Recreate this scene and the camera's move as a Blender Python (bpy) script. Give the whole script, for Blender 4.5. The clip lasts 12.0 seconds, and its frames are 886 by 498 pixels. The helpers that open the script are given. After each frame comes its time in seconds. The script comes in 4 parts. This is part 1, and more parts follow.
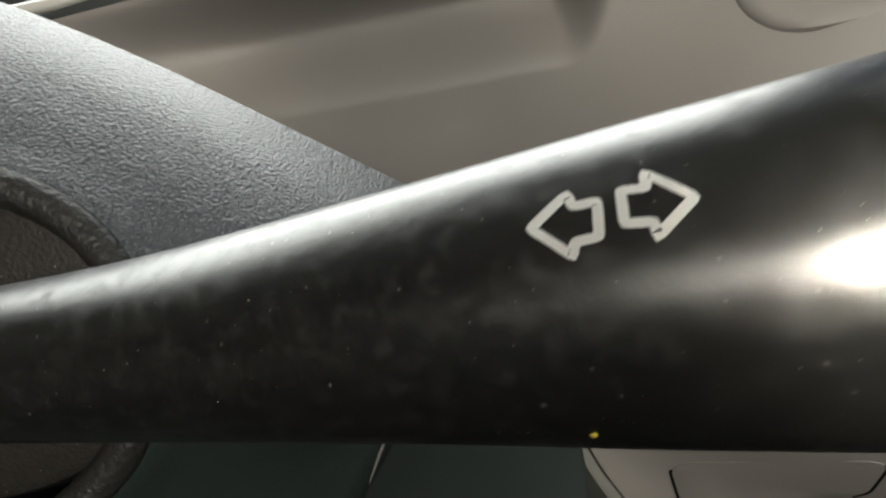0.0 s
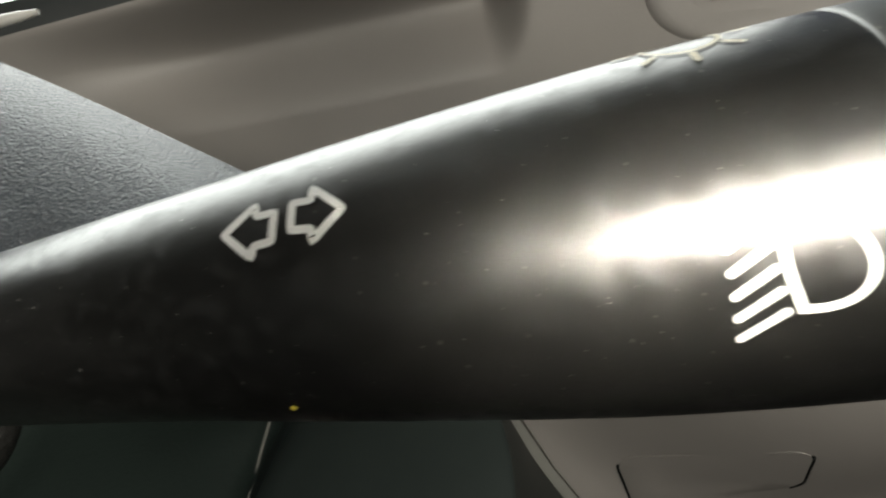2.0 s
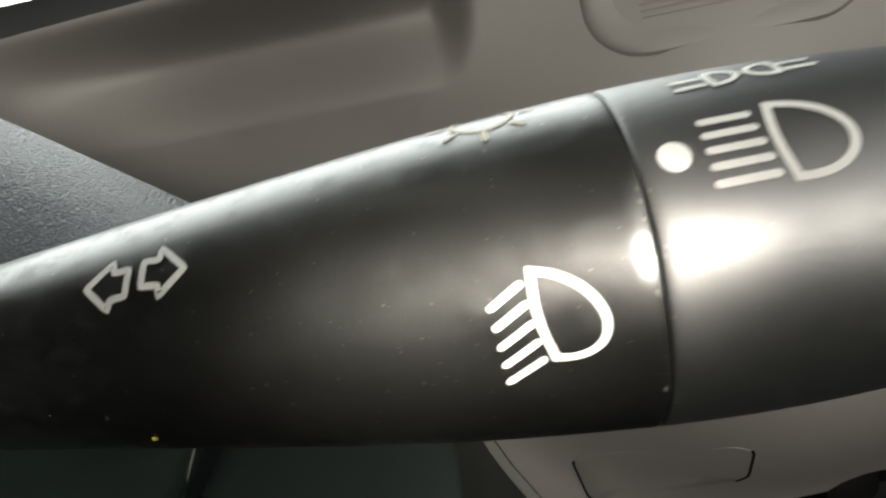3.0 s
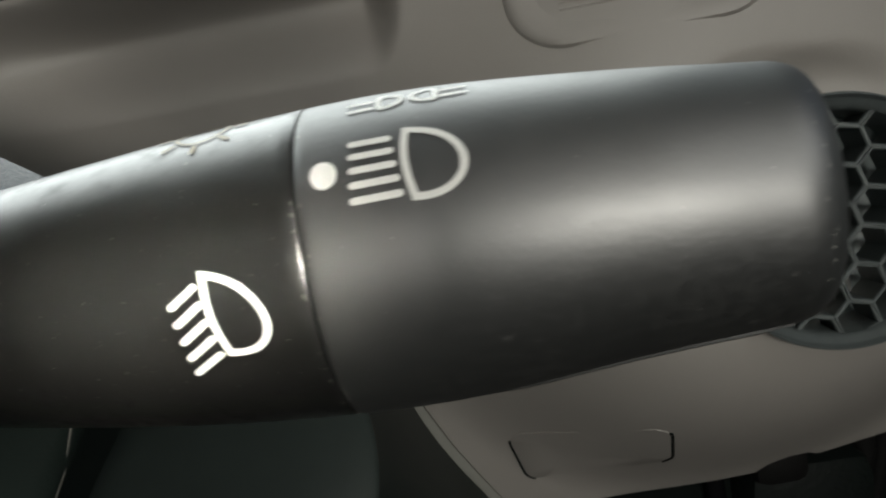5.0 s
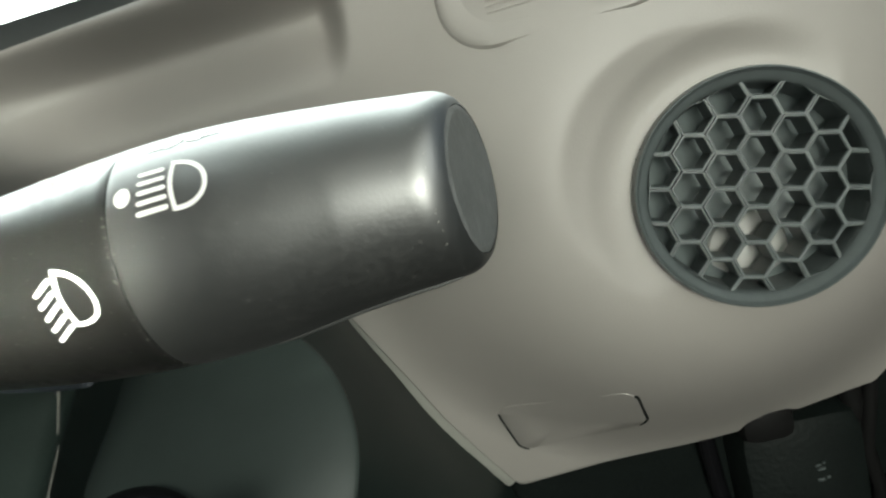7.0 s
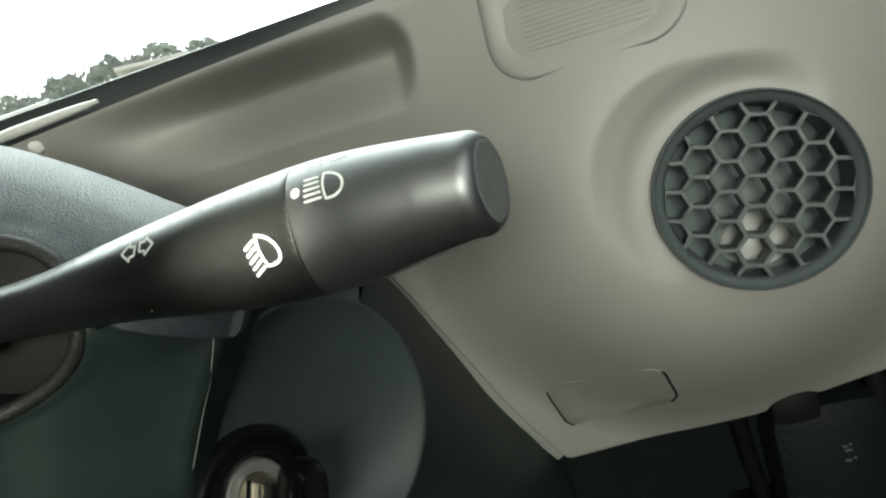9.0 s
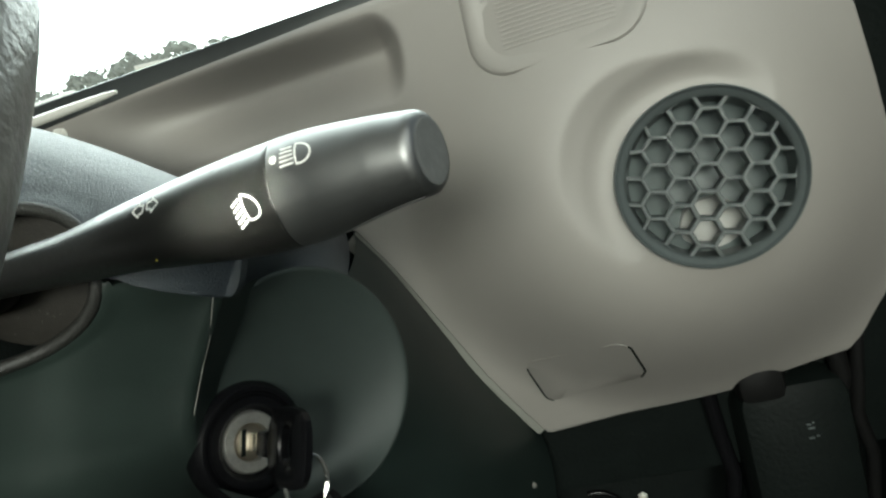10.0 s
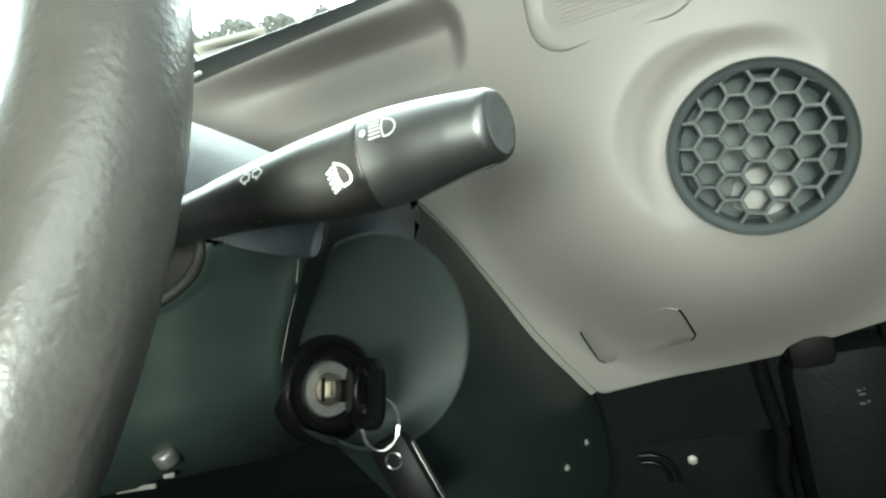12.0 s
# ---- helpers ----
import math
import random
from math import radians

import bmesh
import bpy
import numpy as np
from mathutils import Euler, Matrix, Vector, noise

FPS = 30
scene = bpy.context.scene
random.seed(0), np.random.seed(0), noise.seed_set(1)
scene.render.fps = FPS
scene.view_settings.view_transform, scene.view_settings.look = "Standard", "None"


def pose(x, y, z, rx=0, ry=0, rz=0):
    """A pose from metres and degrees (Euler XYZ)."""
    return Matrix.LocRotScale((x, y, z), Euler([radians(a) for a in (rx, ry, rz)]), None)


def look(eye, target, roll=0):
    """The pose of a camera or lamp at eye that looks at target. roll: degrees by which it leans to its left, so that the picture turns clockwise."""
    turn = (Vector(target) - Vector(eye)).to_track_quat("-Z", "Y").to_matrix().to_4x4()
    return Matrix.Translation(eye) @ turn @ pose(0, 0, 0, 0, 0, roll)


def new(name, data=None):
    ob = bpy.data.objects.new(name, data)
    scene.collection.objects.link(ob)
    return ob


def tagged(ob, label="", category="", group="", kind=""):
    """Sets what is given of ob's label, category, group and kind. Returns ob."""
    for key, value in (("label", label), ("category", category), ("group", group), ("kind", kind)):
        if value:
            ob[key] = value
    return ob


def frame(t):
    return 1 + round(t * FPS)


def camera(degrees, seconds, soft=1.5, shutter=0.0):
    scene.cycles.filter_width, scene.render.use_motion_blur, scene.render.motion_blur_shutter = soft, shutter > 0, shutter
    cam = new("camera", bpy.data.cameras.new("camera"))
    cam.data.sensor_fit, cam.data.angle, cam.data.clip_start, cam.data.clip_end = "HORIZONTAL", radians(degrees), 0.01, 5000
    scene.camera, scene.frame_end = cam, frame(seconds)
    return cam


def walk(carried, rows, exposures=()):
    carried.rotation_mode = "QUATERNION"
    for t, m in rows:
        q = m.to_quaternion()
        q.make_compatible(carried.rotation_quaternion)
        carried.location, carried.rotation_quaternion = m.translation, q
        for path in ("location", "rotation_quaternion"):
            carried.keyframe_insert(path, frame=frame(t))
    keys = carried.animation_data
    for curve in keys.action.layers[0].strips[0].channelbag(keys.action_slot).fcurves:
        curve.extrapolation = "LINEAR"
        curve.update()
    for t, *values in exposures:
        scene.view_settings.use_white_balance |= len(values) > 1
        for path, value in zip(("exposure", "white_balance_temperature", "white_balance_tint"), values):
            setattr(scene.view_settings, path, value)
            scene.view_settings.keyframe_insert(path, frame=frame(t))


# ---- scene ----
cam = camera(67.7, 12.0, soft=2.3, shutter=0.7)
PATH = [
    (0, (0.0381, 0.0328, 0.8200), (-0.0338, 1.0156, 0.6495), -10.47),
    (0.5, (0.0426, 0.0292, 0.8241), (-0.0350, 1.0073, 0.6311), -10.60),
    (1, (0.0485, 0.0265, 0.8241), (-0.0409, 1.0022, 0.6241), -12.30),
    (1.5, (0.0545, 0.0245, 0.8229), (-0.0269, 1.0058, 0.6485), -11.58),
    (2, (0.0633, 0.0243, 0.8169), (-0.0039, 1.0082, 0.6510), -11.23),
    (2.5, (0.0711, 0.0210, 0.8187), (0.0101, 1.0039, 0.6452), -11.79),
    (3, (0.0794, 0.0174, 0.8207), (0.0311, 1.0002, 0.6426), -11.58),
    (3.2, (0.0827, 0.0156, 0.8219), (0.0251, 0.9978, 0.6431), -11.59),
    (4.8, (0.1036, 0.0118, 0.8199), (0.0559, 0.9897, 0.6163), -10.89),
    (5, (0.1083, 0.0120, 0.8189), (0.0631, 0.9886, 0.6089), -10.73),
    (5.5, (0.1178, 0.0092, 0.8190), (0.0509, 0.9861, 0.6161), -12.78),
    (6, (0.1277, 0.0037, 0.8197), (0.0681, 0.9791, 0.6074), -12.83),
    (6.5, (0.1342, -0.0024, 0.8142), (0.0679, 0.9738, 0.6077), -13.87),
    (7, (0.1441, -0.0121, 0.8154), (0.0360, 0.9599, 0.6070), -15.74),
    (7.5, (0.1453, -0.0272, 0.8188), (0.0009, 0.9447, 0.6327), -16.83),
    (7.7, (0.1436, -0.0333, 0.8211), (-0.0147, 0.9380, 0.6436), -16.95),
    (9.3, (0.1618, -0.0844, 0.8150), (-0.0439, 0.8812, 0.6564), -16.48),
    (9.5, (0.1661, -0.0904, 0.8120), (-0.0460, 0.8745, 0.6571), -16.22),
    (10, (0.1772, -0.1071, 0.8068), (-0.0416, 0.8561, 0.6506), -16.16),
    (10.5, (0.1888, -0.1158, 0.8005), (-0.0330, 0.8436, 0.6262), -16.14),
    (11, (0.1966, -0.1259, 0.7978), (-0.0550, 0.8241, 0.6127), -17.17),
    (11.5, (0.1807, -0.1391, 0.8086), (-0.1216, 0.7995, 0.6426), -17.10),
    (12, (0.1777, -0.1362, 0.8084), (-0.1224, 0.8023, 0.6378), -16.79),
]
walk(cam, [(t, look(eye, target, roll)) for t, eye, target, roll in PATH],
     [(0, -0.80, 6800, 8), (2.5, -1.10, 6700, 7), (5, -1.42, 6480, 6), (5.5, -1.45, 6520, 4), (6, -1.0, 6450, 2), (6.5, -0.65, 6450, 0), (7, -0.15, 6380, -2), (7.5, 0.1, 6380, -4), (9.5, -0.55, 6350, -4),
      (10, -0.33, 6300, -4), (10.5, -0.02, 6200, -5), (11, 0.13, 6200, -5), (11.5, 0.05, 6260, -6), (12, 0.32, 6120, -9)])

# ---- world and light ----
world = bpy.data.worlds.new("sky")
scene.world = world
world.use_nodes = True
wn = world.node_tree
sky = wn.nodes.new("ShaderNodeTexSky")
sky.sky_type, sky.sun_disc = "NISHITA", False
sky.sun_elevation, sky.sun_rotation = radians(54), radians(191)
sky.dust_density = 4.0
wn.links.new(sky.outputs[0], wn.nodes["Background"].inputs[0])
wn.nodes["Background"].inputs[1].default_value = 0.09

sun = new("sun", bpy.data.lights.new("sun", "SUN"))
sun.data.energy, sun.data.angle, sun.data.color = 2.4, radians(3), (1.0, 0.95, 0.87)
sun.matrix_world = look((-1.0, -5.0, 7.0), (0, 0, 0))

rear = new("rear_window_light", bpy.data.lights.new("rear_window_light", "AREA"))
rear.data.shape, rear.data.size, rear.data.size_y = "RECTANGLE", 0.42, 0.26
rear.data.energy, rear.data.color = 19.5, (1.0, 0.95, 0.88)
rear.matrix_world = look((0.23, -1.12, 1.02), (0.12, 0.07, 0.80))

side = new("door_window_light", bpy.data.lights.new("door_window_light", "AREA"))
side.data.shape, side.data.size, side.data.size_y = "RECTANGLE", 0.80, 0.50
side.data.energy, side.data.color = 4.0, (1.0, 0.97, 0.92)
side.matrix_world = look((0.44, -0.45, 1.20), (0.10, -0.20, 0.95))

front = new("windscreen_light", bpy.data.lights.new("windscreen_light", "AREA"))
front.data.shape, front.data.size, front.data.size_y = "RECTANGLE", 1.3, 0.42
front.data.energy, front.data.color = 7.5, (0.93, 0.985, 1.0)
front.matrix_world = look((-0.35, 0.66, 1.34), (-0.20, -0.05, 0.85))

# added fixed warm lamp that makes the stalk's hot spot; no torch is modelled
hot_lamp = new("stalk_hot_light", bpy.data.lights.new("stalk_hot_light", "AREA"))
hot_lamp.data.shape, hot_lamp.data.size, hot_lamp.data.size_y = "RECTANGLE", 0.030, 0.012
hot_lamp.data.energy, hot_lamp.data.color, hot_lamp.data.spread = 0.023, (1.0, 0.93, 0.84), radians(27)
hot_lamp.matrix_world = look((0.088, 0.012, 0.817), (0.077, 0.072, 0.8065))


# ---- materials ----
def material(name, color, rough=0.5, metal=0.0, grain=0.0, grain_size=0.001, mottle=0.0, mottle_size=0.02, dust=0.0, dust_size=0.003,
             dust_color=(0.5, 0.48, 0.44), spec=0.5, rough_vary=0.0, ior=1.5, film=0.0, film_size=0.0015, film_color=(0.10, 0.095, 0.085), grain_depth=0.4):
    m = bpy.data.materials.new(name)
    m.use_nodes = True
    nt = m.node_tree
    b = nt.nodes["Principled BSDF"]
    b.inputs["Base Color"].default_value = (*color, 1)
    b.inputs["Roughness"].default_value = rough
    b.inputs["Metallic"].default_value = metal
    b.inputs["Specular IOR Level"].default_value = spec
    b.inputs["IOR"].default_value = ior
    co = nt.nodes.new("ShaderNodeTexCoord")
    last = None
    if mottle:
        n = nt.nodes.new("ShaderNodeTexNoise")
        n.inputs["Scale"].default_value = 1 / mottle_size
        n.inputs["Detail"].default_value = 6
        n.inputs["Roughness"].default_value = 0.65
        nt.links.new(co.outputs["Object"], n.inputs["Vector"])
        mix = nt.nodes.new("ShaderNodeMix")
        mix.data_type = "RGBA"
        mix.inputs[6].default_value = (*[c * (1 - mottle) for c in color], 1)
        mix.inputs[7].default_value = (*[min(1, c * (1 + mottle)) for c in color], 1)
        nt.links.new(n.outputs["Fac"], mix.inputs[0])
        last = mix.outputs[2]
        if rough_vary:
            mr = nt.nodes.new("ShaderNodeMapRange")
            mr.inputs["From Min"].default_value, mr.inputs["From Max"].default_value = 0.48, 0.74
            mr.inputs["To Min"].default_value, mr.inputs["To Max"].default_value = rough, rough + rough_vary
            nt.links.new(n.outputs["Fac"], mr.inputs["Value"])
            nt.links.new(mr.outputs["Result"], b.inputs["Roughness"])
    if film:
        # a thin uneven film of dust
        fa, fb, fm_ = nt.nodes.new("ShaderNodeTexNoise"), nt.nodes.new("ShaderNodeTexNoise"), nt.nodes.new("ShaderNodeMath")
        for node, size in ((fa, film_size), (fb, film_size * 8)):
            node.inputs["Scale"].default_value = 1 / size
            node.inputs["Detail"].default_value = 4
            nt.links.new(co.outputs["Object"], node.inputs["Vector"])
        fm_.operation = "MULTIPLY"
        nt.links.new(fa.outputs["Fac"], fm_.inputs[0])
        nt.links.new(fb.outputs["Fac"], fm_.inputs[1])
        fr = nt.nodes.new("ShaderNodeMapRange")
        fr.inputs["From Min"].default_value, fr.inputs["From Max"].default_value = 0.22, 0.42
        fr.inputs["To Max"].default_value = film
        nt.links.new(fm_.outputs[0], fr.inputs["Value"])
        fx = nt.nodes.new("ShaderNodeMix")
        fx.data_type = "RGBA"
        fx.inputs[6].default_value = (*color, 1)
        fx.inputs[7].default_value = (*film_color, 1)
        nt.links.new(fr.outputs["Result"], fx.inputs[0])
        if last:
            nt.links.new(last, fx.inputs[6])
        last = fx.outputs[2]
    for dust_part, cell in ((dust, dust_size), (dust * 0.3, dust_size * 2.6)) if dust else ():
        v = nt.nodes.new("ShaderNodeTexVoronoi")
        v.inputs["Scale"].default_value = 1 / cell
        nt.links.new(co.outputs["Object"], v.inputs["Vector"])
        # only some cells carry a speck
        sep = nt.nodes.new("ShaderNodeSeparateColor")
        nt.links.new(v.outputs["Color"], sep.inputs[0])
        r = nt.nodes.new("ShaderNodeMapRange")
        r.inputs["From Min"].default_value, r.inputs["From Max"].default_value = 0.62, 1.0
        r.inputs["To Min"].default_value, r.inputs["To Max"].default_value = 0.0, 0.12
        nt.links.new(sep.outputs[0], r.inputs["Value"])
        less = nt.nodes.new("ShaderNodeMath")
        less.operation = "LESS_THAN"
        nt.links.new(v.outputs["Distance"], less.inputs[0])
        nt.links.new(r.outputs["Result"], less.inputs[1])
        amount = nt.nodes.new("ShaderNodeMath")
        amount.operation = "MULTIPLY"
        amount.inputs[1].default_value = dust_part
        nt.links.new(less.outputs[0], amount.inputs[0])
        mix2 = nt.nodes.new("ShaderNodeMix")
        mix2.data_type = "RGBA"
        mix2.inputs[6].default_value = (*color, 1)
        mix2.inputs[7].default_value = (*dust_color, 1)
        nt.links.new(amount.outputs[0], mix2.inputs[0])
        if last:
            nt.links.new(last, mix2.inputs[6])
        last = mix2.outputs[2]
    if last:
        nt.links.new(last, b.inputs["Base Color"])
    if grain:
        g = nt.nodes.new("ShaderNodeTexNoise")
        g.inputs["Scale"].default_value = 1 / grain_size
        g.inputs["Detail"].default_value = 2
        nt.links.new(co.outputs["Object"], g.inputs["Vector"])
        bump = nt.nodes.new("ShaderNodeBump")
        bump.inputs["Strength"].default_value = grain
        bump.inputs["Distance"].default_value = grain_size * grain_depth
        nt.links.new(g.outputs["Fac"], bump.inputs["Height"])
        nt.links.new(bump.outputs[0], b.inputs["Normal"])
    return m


STALK = material("black_satin_plastic", (0.007, 0.007, 0.0066), 0.28, spec=0.95, ior=1.57, film=0.10, film_color=(0.06, 0.058, 0.052), film_size=0.0006, grain=0.14, grain_size=0.00035, mottle=0.20, mottle_size=0.0022, dust=0.6,
                 dust_size=0.0007, rough_vary=0.22)
SWITCH = material("dusty_brown_plastic", (0.018, 0.016, 0.013), 0.6, grain=0.6, grain_size=0.0009, mottle=0.5, mottle_size=0.003, dust=0.5, dust_size=0.0012)
LIP = material("rough_worn_plastic", (0.020, 0.020, 0.018), 0.5, grain=1.0, grain_size=0.0012, mottle=0.5, mottle_size=0.002)
KNOB = material("dusty_black_plastic", (0.011, 0.012, 0.0115), 0.44, spec=1.0, ior=1.9, film=0.2, film_color=(0.05, 0.05, 0.046), film_size=0.0012, grain=0.08, grain_size=0.0006,
                mottle=0.15, mottle_size=0.0012, dust=0.22, dust_size=0.0009, rough_vary=0.06)
STALK_END = material("worn_black_plastic", (0.12, 0.124, 0.122), 0.5, grain=0.35, grain_size=0.0007, mottle=0.4, mottle_size=0.003)
SHROUD = material("grained_black_plastic", (0.038, 0.047, 0.057), 0.34, spec=0.8, ior=1.5, grain=1.0, grain_size=0.00065, grain_depth=1.0, mottle=0.25, mottle_size=0.01)
LOWER = material("dark_grey_plastic", (0.020, 0.030, 0.026), 0.45, grain=0.3, grain_size=0.0009, mottle=0.3, mottle_size=0.03)
# housing plastic with the shade on its outer side put into the colour
SHADED = material("shade_dark_plastic", (0.010, 0.017, 0.015), 0.5, grain=0.3, grain_size=0.0009, mottle=0.3, mottle_size=0.03)
BOSS = material("smooth_dark_plastic", (0.038, 0.049, 0.045), 0.45, grain=0.15, grain_size=0.0008, mottle=0.2, mottle_size=0.02)
BEIGE = material("beige_dash_plastic", (0.296, 0.279, 0.259), 0.5, grain=0.25, grain_size=0.0008, mottle=0.06, mottle_size=0.05)
TRIM = material("grey_edge_trim", (0.27, 0.27, 0.245), 0.5, grain=0.2, grain_size=0.0008, mottle=0.08, mottle_size=0.02)
BOWL = material("grey_vent_plastic", (0.125, 0.147, 0.146), 0.5, mottle=0.2, mottle_size=0.006)
VENT = material("slate_vent_plastic", (0.085, 0.100, 0.100), 0.46, grain=0.2, grain_size=0.0006, mottle=0.2, mottle_size=0.004)
BEZEL = material("dark_vent_ring", (0.086, 0.099, 0.099), 0.38, grain=0.2, grain_size=0.0006, mottle=0.2, mottle_size=0.004)
VENT_BACK = material("pale_vent_plastic", (0.42, 0.42, 0.40), 0.35, mottle=0.15, mottle_size=0.008)
WHITE = material("white_print", (0.80, 0.80, 0.77), 0.5, mottle=0.06, mottle_size=0.001)
# pale gloss for pieces that stand in for bright reflections
PALE = material("pale_glint", (0.72, 0.71, 0.66), 0.2, mottle=0.05, mottle_size=0.004)
YELLOW = material("yellow_paint", (0.75, 0.62, 0.08), 0.5, mottle=0.1, mottle_size=0.001)
AGED = material("yellowed_print", (0.62, 0.58, 0.46), 0.55, mottle=0.15, mottle_size=0.001)
STEEL = material("bright_steel", (0.62, 0.61, 0.58), 0.25, 1.0, mottle=0.15, mottle_size=0.002)
WORN_STEEL = material("scratched_steel", (0.56, 0.55, 0.51), 0.42, 0.75, grain=0.5, grain_size=0.0008, mottle=0.3, mottle_size=0.002)
DULL_STEEL = material("dull_grey_steel", (0.20, 0.20, 0.19), 0.4, 0.7, mottle=0.3, mottle_size=0.002)
BRASS = material("dull_brass", (0.60, 0.53, 0.42), 0.4, 1.0, mottle=0.2, mottle_size=0.002)
KEY = material("gloss_black_plastic", (0.006, 0.006, 0.007), 0.25, spec=0.3, mottle=0.2, mottle_size=0.01)
FOB = material("scuffed_black_plastic", (0.005, 0.005, 0.006), 0.45, spec=0.15, mottle=0.2, mottle_size=0.006)
RUBBER = material("black_rubber", (0.007, 0.007, 0.007), 0.6, spec=0.2, grain=0.3, grain_size=0.001, mottle=0.3, mottle_size=0.01)
RIM = material("grey_wheel_leather", (0.11, 0.105, 0.094), 0.33, spec=0.9, grain=0.35, grain_size=0.0022, grain_depth=0.35, mottle=0.3, mottle_size=0.012)
# near-black base puts the shade under the dash and in slots into colour
DARK = material("shade_black", (0.006, 0.0085, 0.0078), 0.6, spec=0.15, grain=0.4, grain_size=0.004, mottle=0.4, mottle_size=0.03)
DOOR = material("dark_blue_door_trim", (0.030, 0.036, 0.042), 0.55, grain=0.4, grain_size=0.001, mottle=0.25, mottle_size=0.05)
LINING = material("grey_cab_lining", (0.11, 0.11, 0.107), 0.8, grain=0.3, grain_size=0.002, mottle=0.1, mottle_size=0.05)
CARPET = material("dark_floor_mat", (0.02, 0.02, 0.02), 0.9, grain=0.8, grain_size=0.004, mottle=0.3, mottle_size=0.03)
COWL = material("black_cowl_paint", (0.030, 0.034, 0.034), 0.45, mottle=0.3, mottle_size=0.02)
EARTH = material("pale_dry_ground", (0.42, 0.39, 0.33), 0.9, grain=0.5, grain_size=0.05, mottle=0.25, mottle_size=1.5)
# leaf colour lightened to imitate haze and glare over the far trees
LEAF = material("haze_pale_foliage", (0.21, 0.215, 0.20), 0.6, mottle=0.4, mottle_size=0.4)
# light also comes through the leaves
lt = LEAF.node_tree
l_through, l_mix = lt.nodes.new("ShaderNodeBsdfTranslucent"), lt.nodes.new("ShaderNodeMixShader")
l_through.inputs["Color"].default_value = (0.30, 0.31, 0.28, 1)
l_mix.inputs[0].default_value = 0.5
lt.links.new(lt.nodes["Principled BSDF"].outputs[0], l_mix.inputs[1])
lt.links.new(l_through.outputs[0], l_mix.inputs[2])
lt.links.new(l_mix.outputs[0], lt.nodes["Material Output"].inputs[0])

GLASS = bpy.data.materials.new("clear_glass")
GLASS.use_nodes = True
gt = GLASS.node_tree
gt.nodes.remove(gt.nodes["Principled BSDF"])
g_clear, g_gloss, g_mix = gt.nodes.new("ShaderNodeBsdfTransparent"), gt.nodes.new("ShaderNodeBsdfGlossy"), gt.nodes.new("ShaderNodeMixShader")
g_gloss.inputs["Roughness"].default_value = 0.02
g_mix.inputs[0].default_value = 0.05
gt.links.new(g_clear.outputs[0], g_mix.inputs[1])
gt.links.new(g_gloss.outputs[0], g_mix.inputs[2])
gt.links.new(g_mix.outputs[0], gt.nodes["Material Output"].inputs[0])


# ---- building helpers ----
def mesh_of(name, bm, mat, smooth=True, angle=40):
    bmesh.ops.recalc_face_normals(bm, faces=bm.faces)
    me = bpy.data.meshes.new(name)
    if smooth:
        for f in bm.faces:
            f.smooth = True
        for e in bm.edges:
            if len(e.link_faces) == 2 and e.calc_face_angle(0) > radians(angle):
                e.smooth = False
    bm.to_mesh(me)
    bm.free()
    me.materials.append(mat)
    return me


def part(name, bm, mat, parent=None, label="", smooth=True, angle=40):
    ob = new(name, mesh_of(name, bm, mat, smooth, angle))
    ob.parent = parent
    return tagged(ob, label)


def thing(name, at, label, category, group="", kind=""):
    ob = new(name)
    ob.empty_display_size = 0.01
    ob.location = at
    bpy.context.view_layer.update()
    return tagged(ob, label, category, group, kind)


def put(ob, parent):
    """Parents ob, made in world metres, to an Empty that is already in place."""
    ob.parent = parent
    ob.matrix_parent_inverse = Matrix.Translation(-Vector(parent.location))
    return ob


def wpart(name, bm, mat, owner, label="", smooth=True, angle=40):
    """A part made in world metres under a thing."""
    return put(part(name, bm, mat, None, label, smooth, angle), owner)


def box(bm, lo, hi, bevel=0.0, m=None):
    r = bmesh.ops.create_cube(bm, size=1)
    vs = r["verts"]
    lo, hi = Vector(lo), Vector(hi)
    for v in vs:
        v.co = Vector([lo[i] + (v.co[i] + 0.5) * (hi[i] - lo[i]) for i in range(3)])
    if bevel:
        es = list({e for v in vs for e in v.link_edges})
        out = bmesh.ops.bevel(bm, geom=es, offset=bevel, segments=2, affect="EDGES", profile=0.5)
        vs = list({v for f in out["faces"] for v in f.verts} | {v for v in vs if v.is_valid})
    if m is not None:
        bmesh.ops.transform(bm, matrix=m, verts=vs)
    return bm


def tube(bm, points, radius, sides=12, closed=False, radii=None):
    """A round bar along points."""
    pts = [Vector(p) for p in points]
    n = len(pts)
    rings = []
    up = Vector((0.13, 0.31, 0.94))
    for i, p in enumerate(pts):
        a = pts[(i - 1) % n] if closed or i > 0 else p
        b = pts[(i + 1) % n] if closed or i < n - 1 else p
        d = (b - a).normalized()
        x = d.cross(up)
        if x.length < 0.05:
            x = d.cross(Vector((1, 0, 0)))
        x.normalize()
        y = d.cross(x)
        r = radii[i] if radii else radius
        rings.append([bm.verts.new(p + r * (math.cos(2 * math.pi * k / sides) * x + math.sin(2 * math.pi * k / sides) * y)) for k in range(sides)])
    for i in range(n if closed else n - 1):
        p, q = rings[i], rings[(i + 1) % n]
        for k in range(sides):
            bm.faces.new((p[k], p[(k + 1) % sides], q[(k + 1) % sides], q[k]))
    if not closed:
        bm.faces.new(rings[0])
        bm.faces.new(rings[-1][::-1])
    return bm


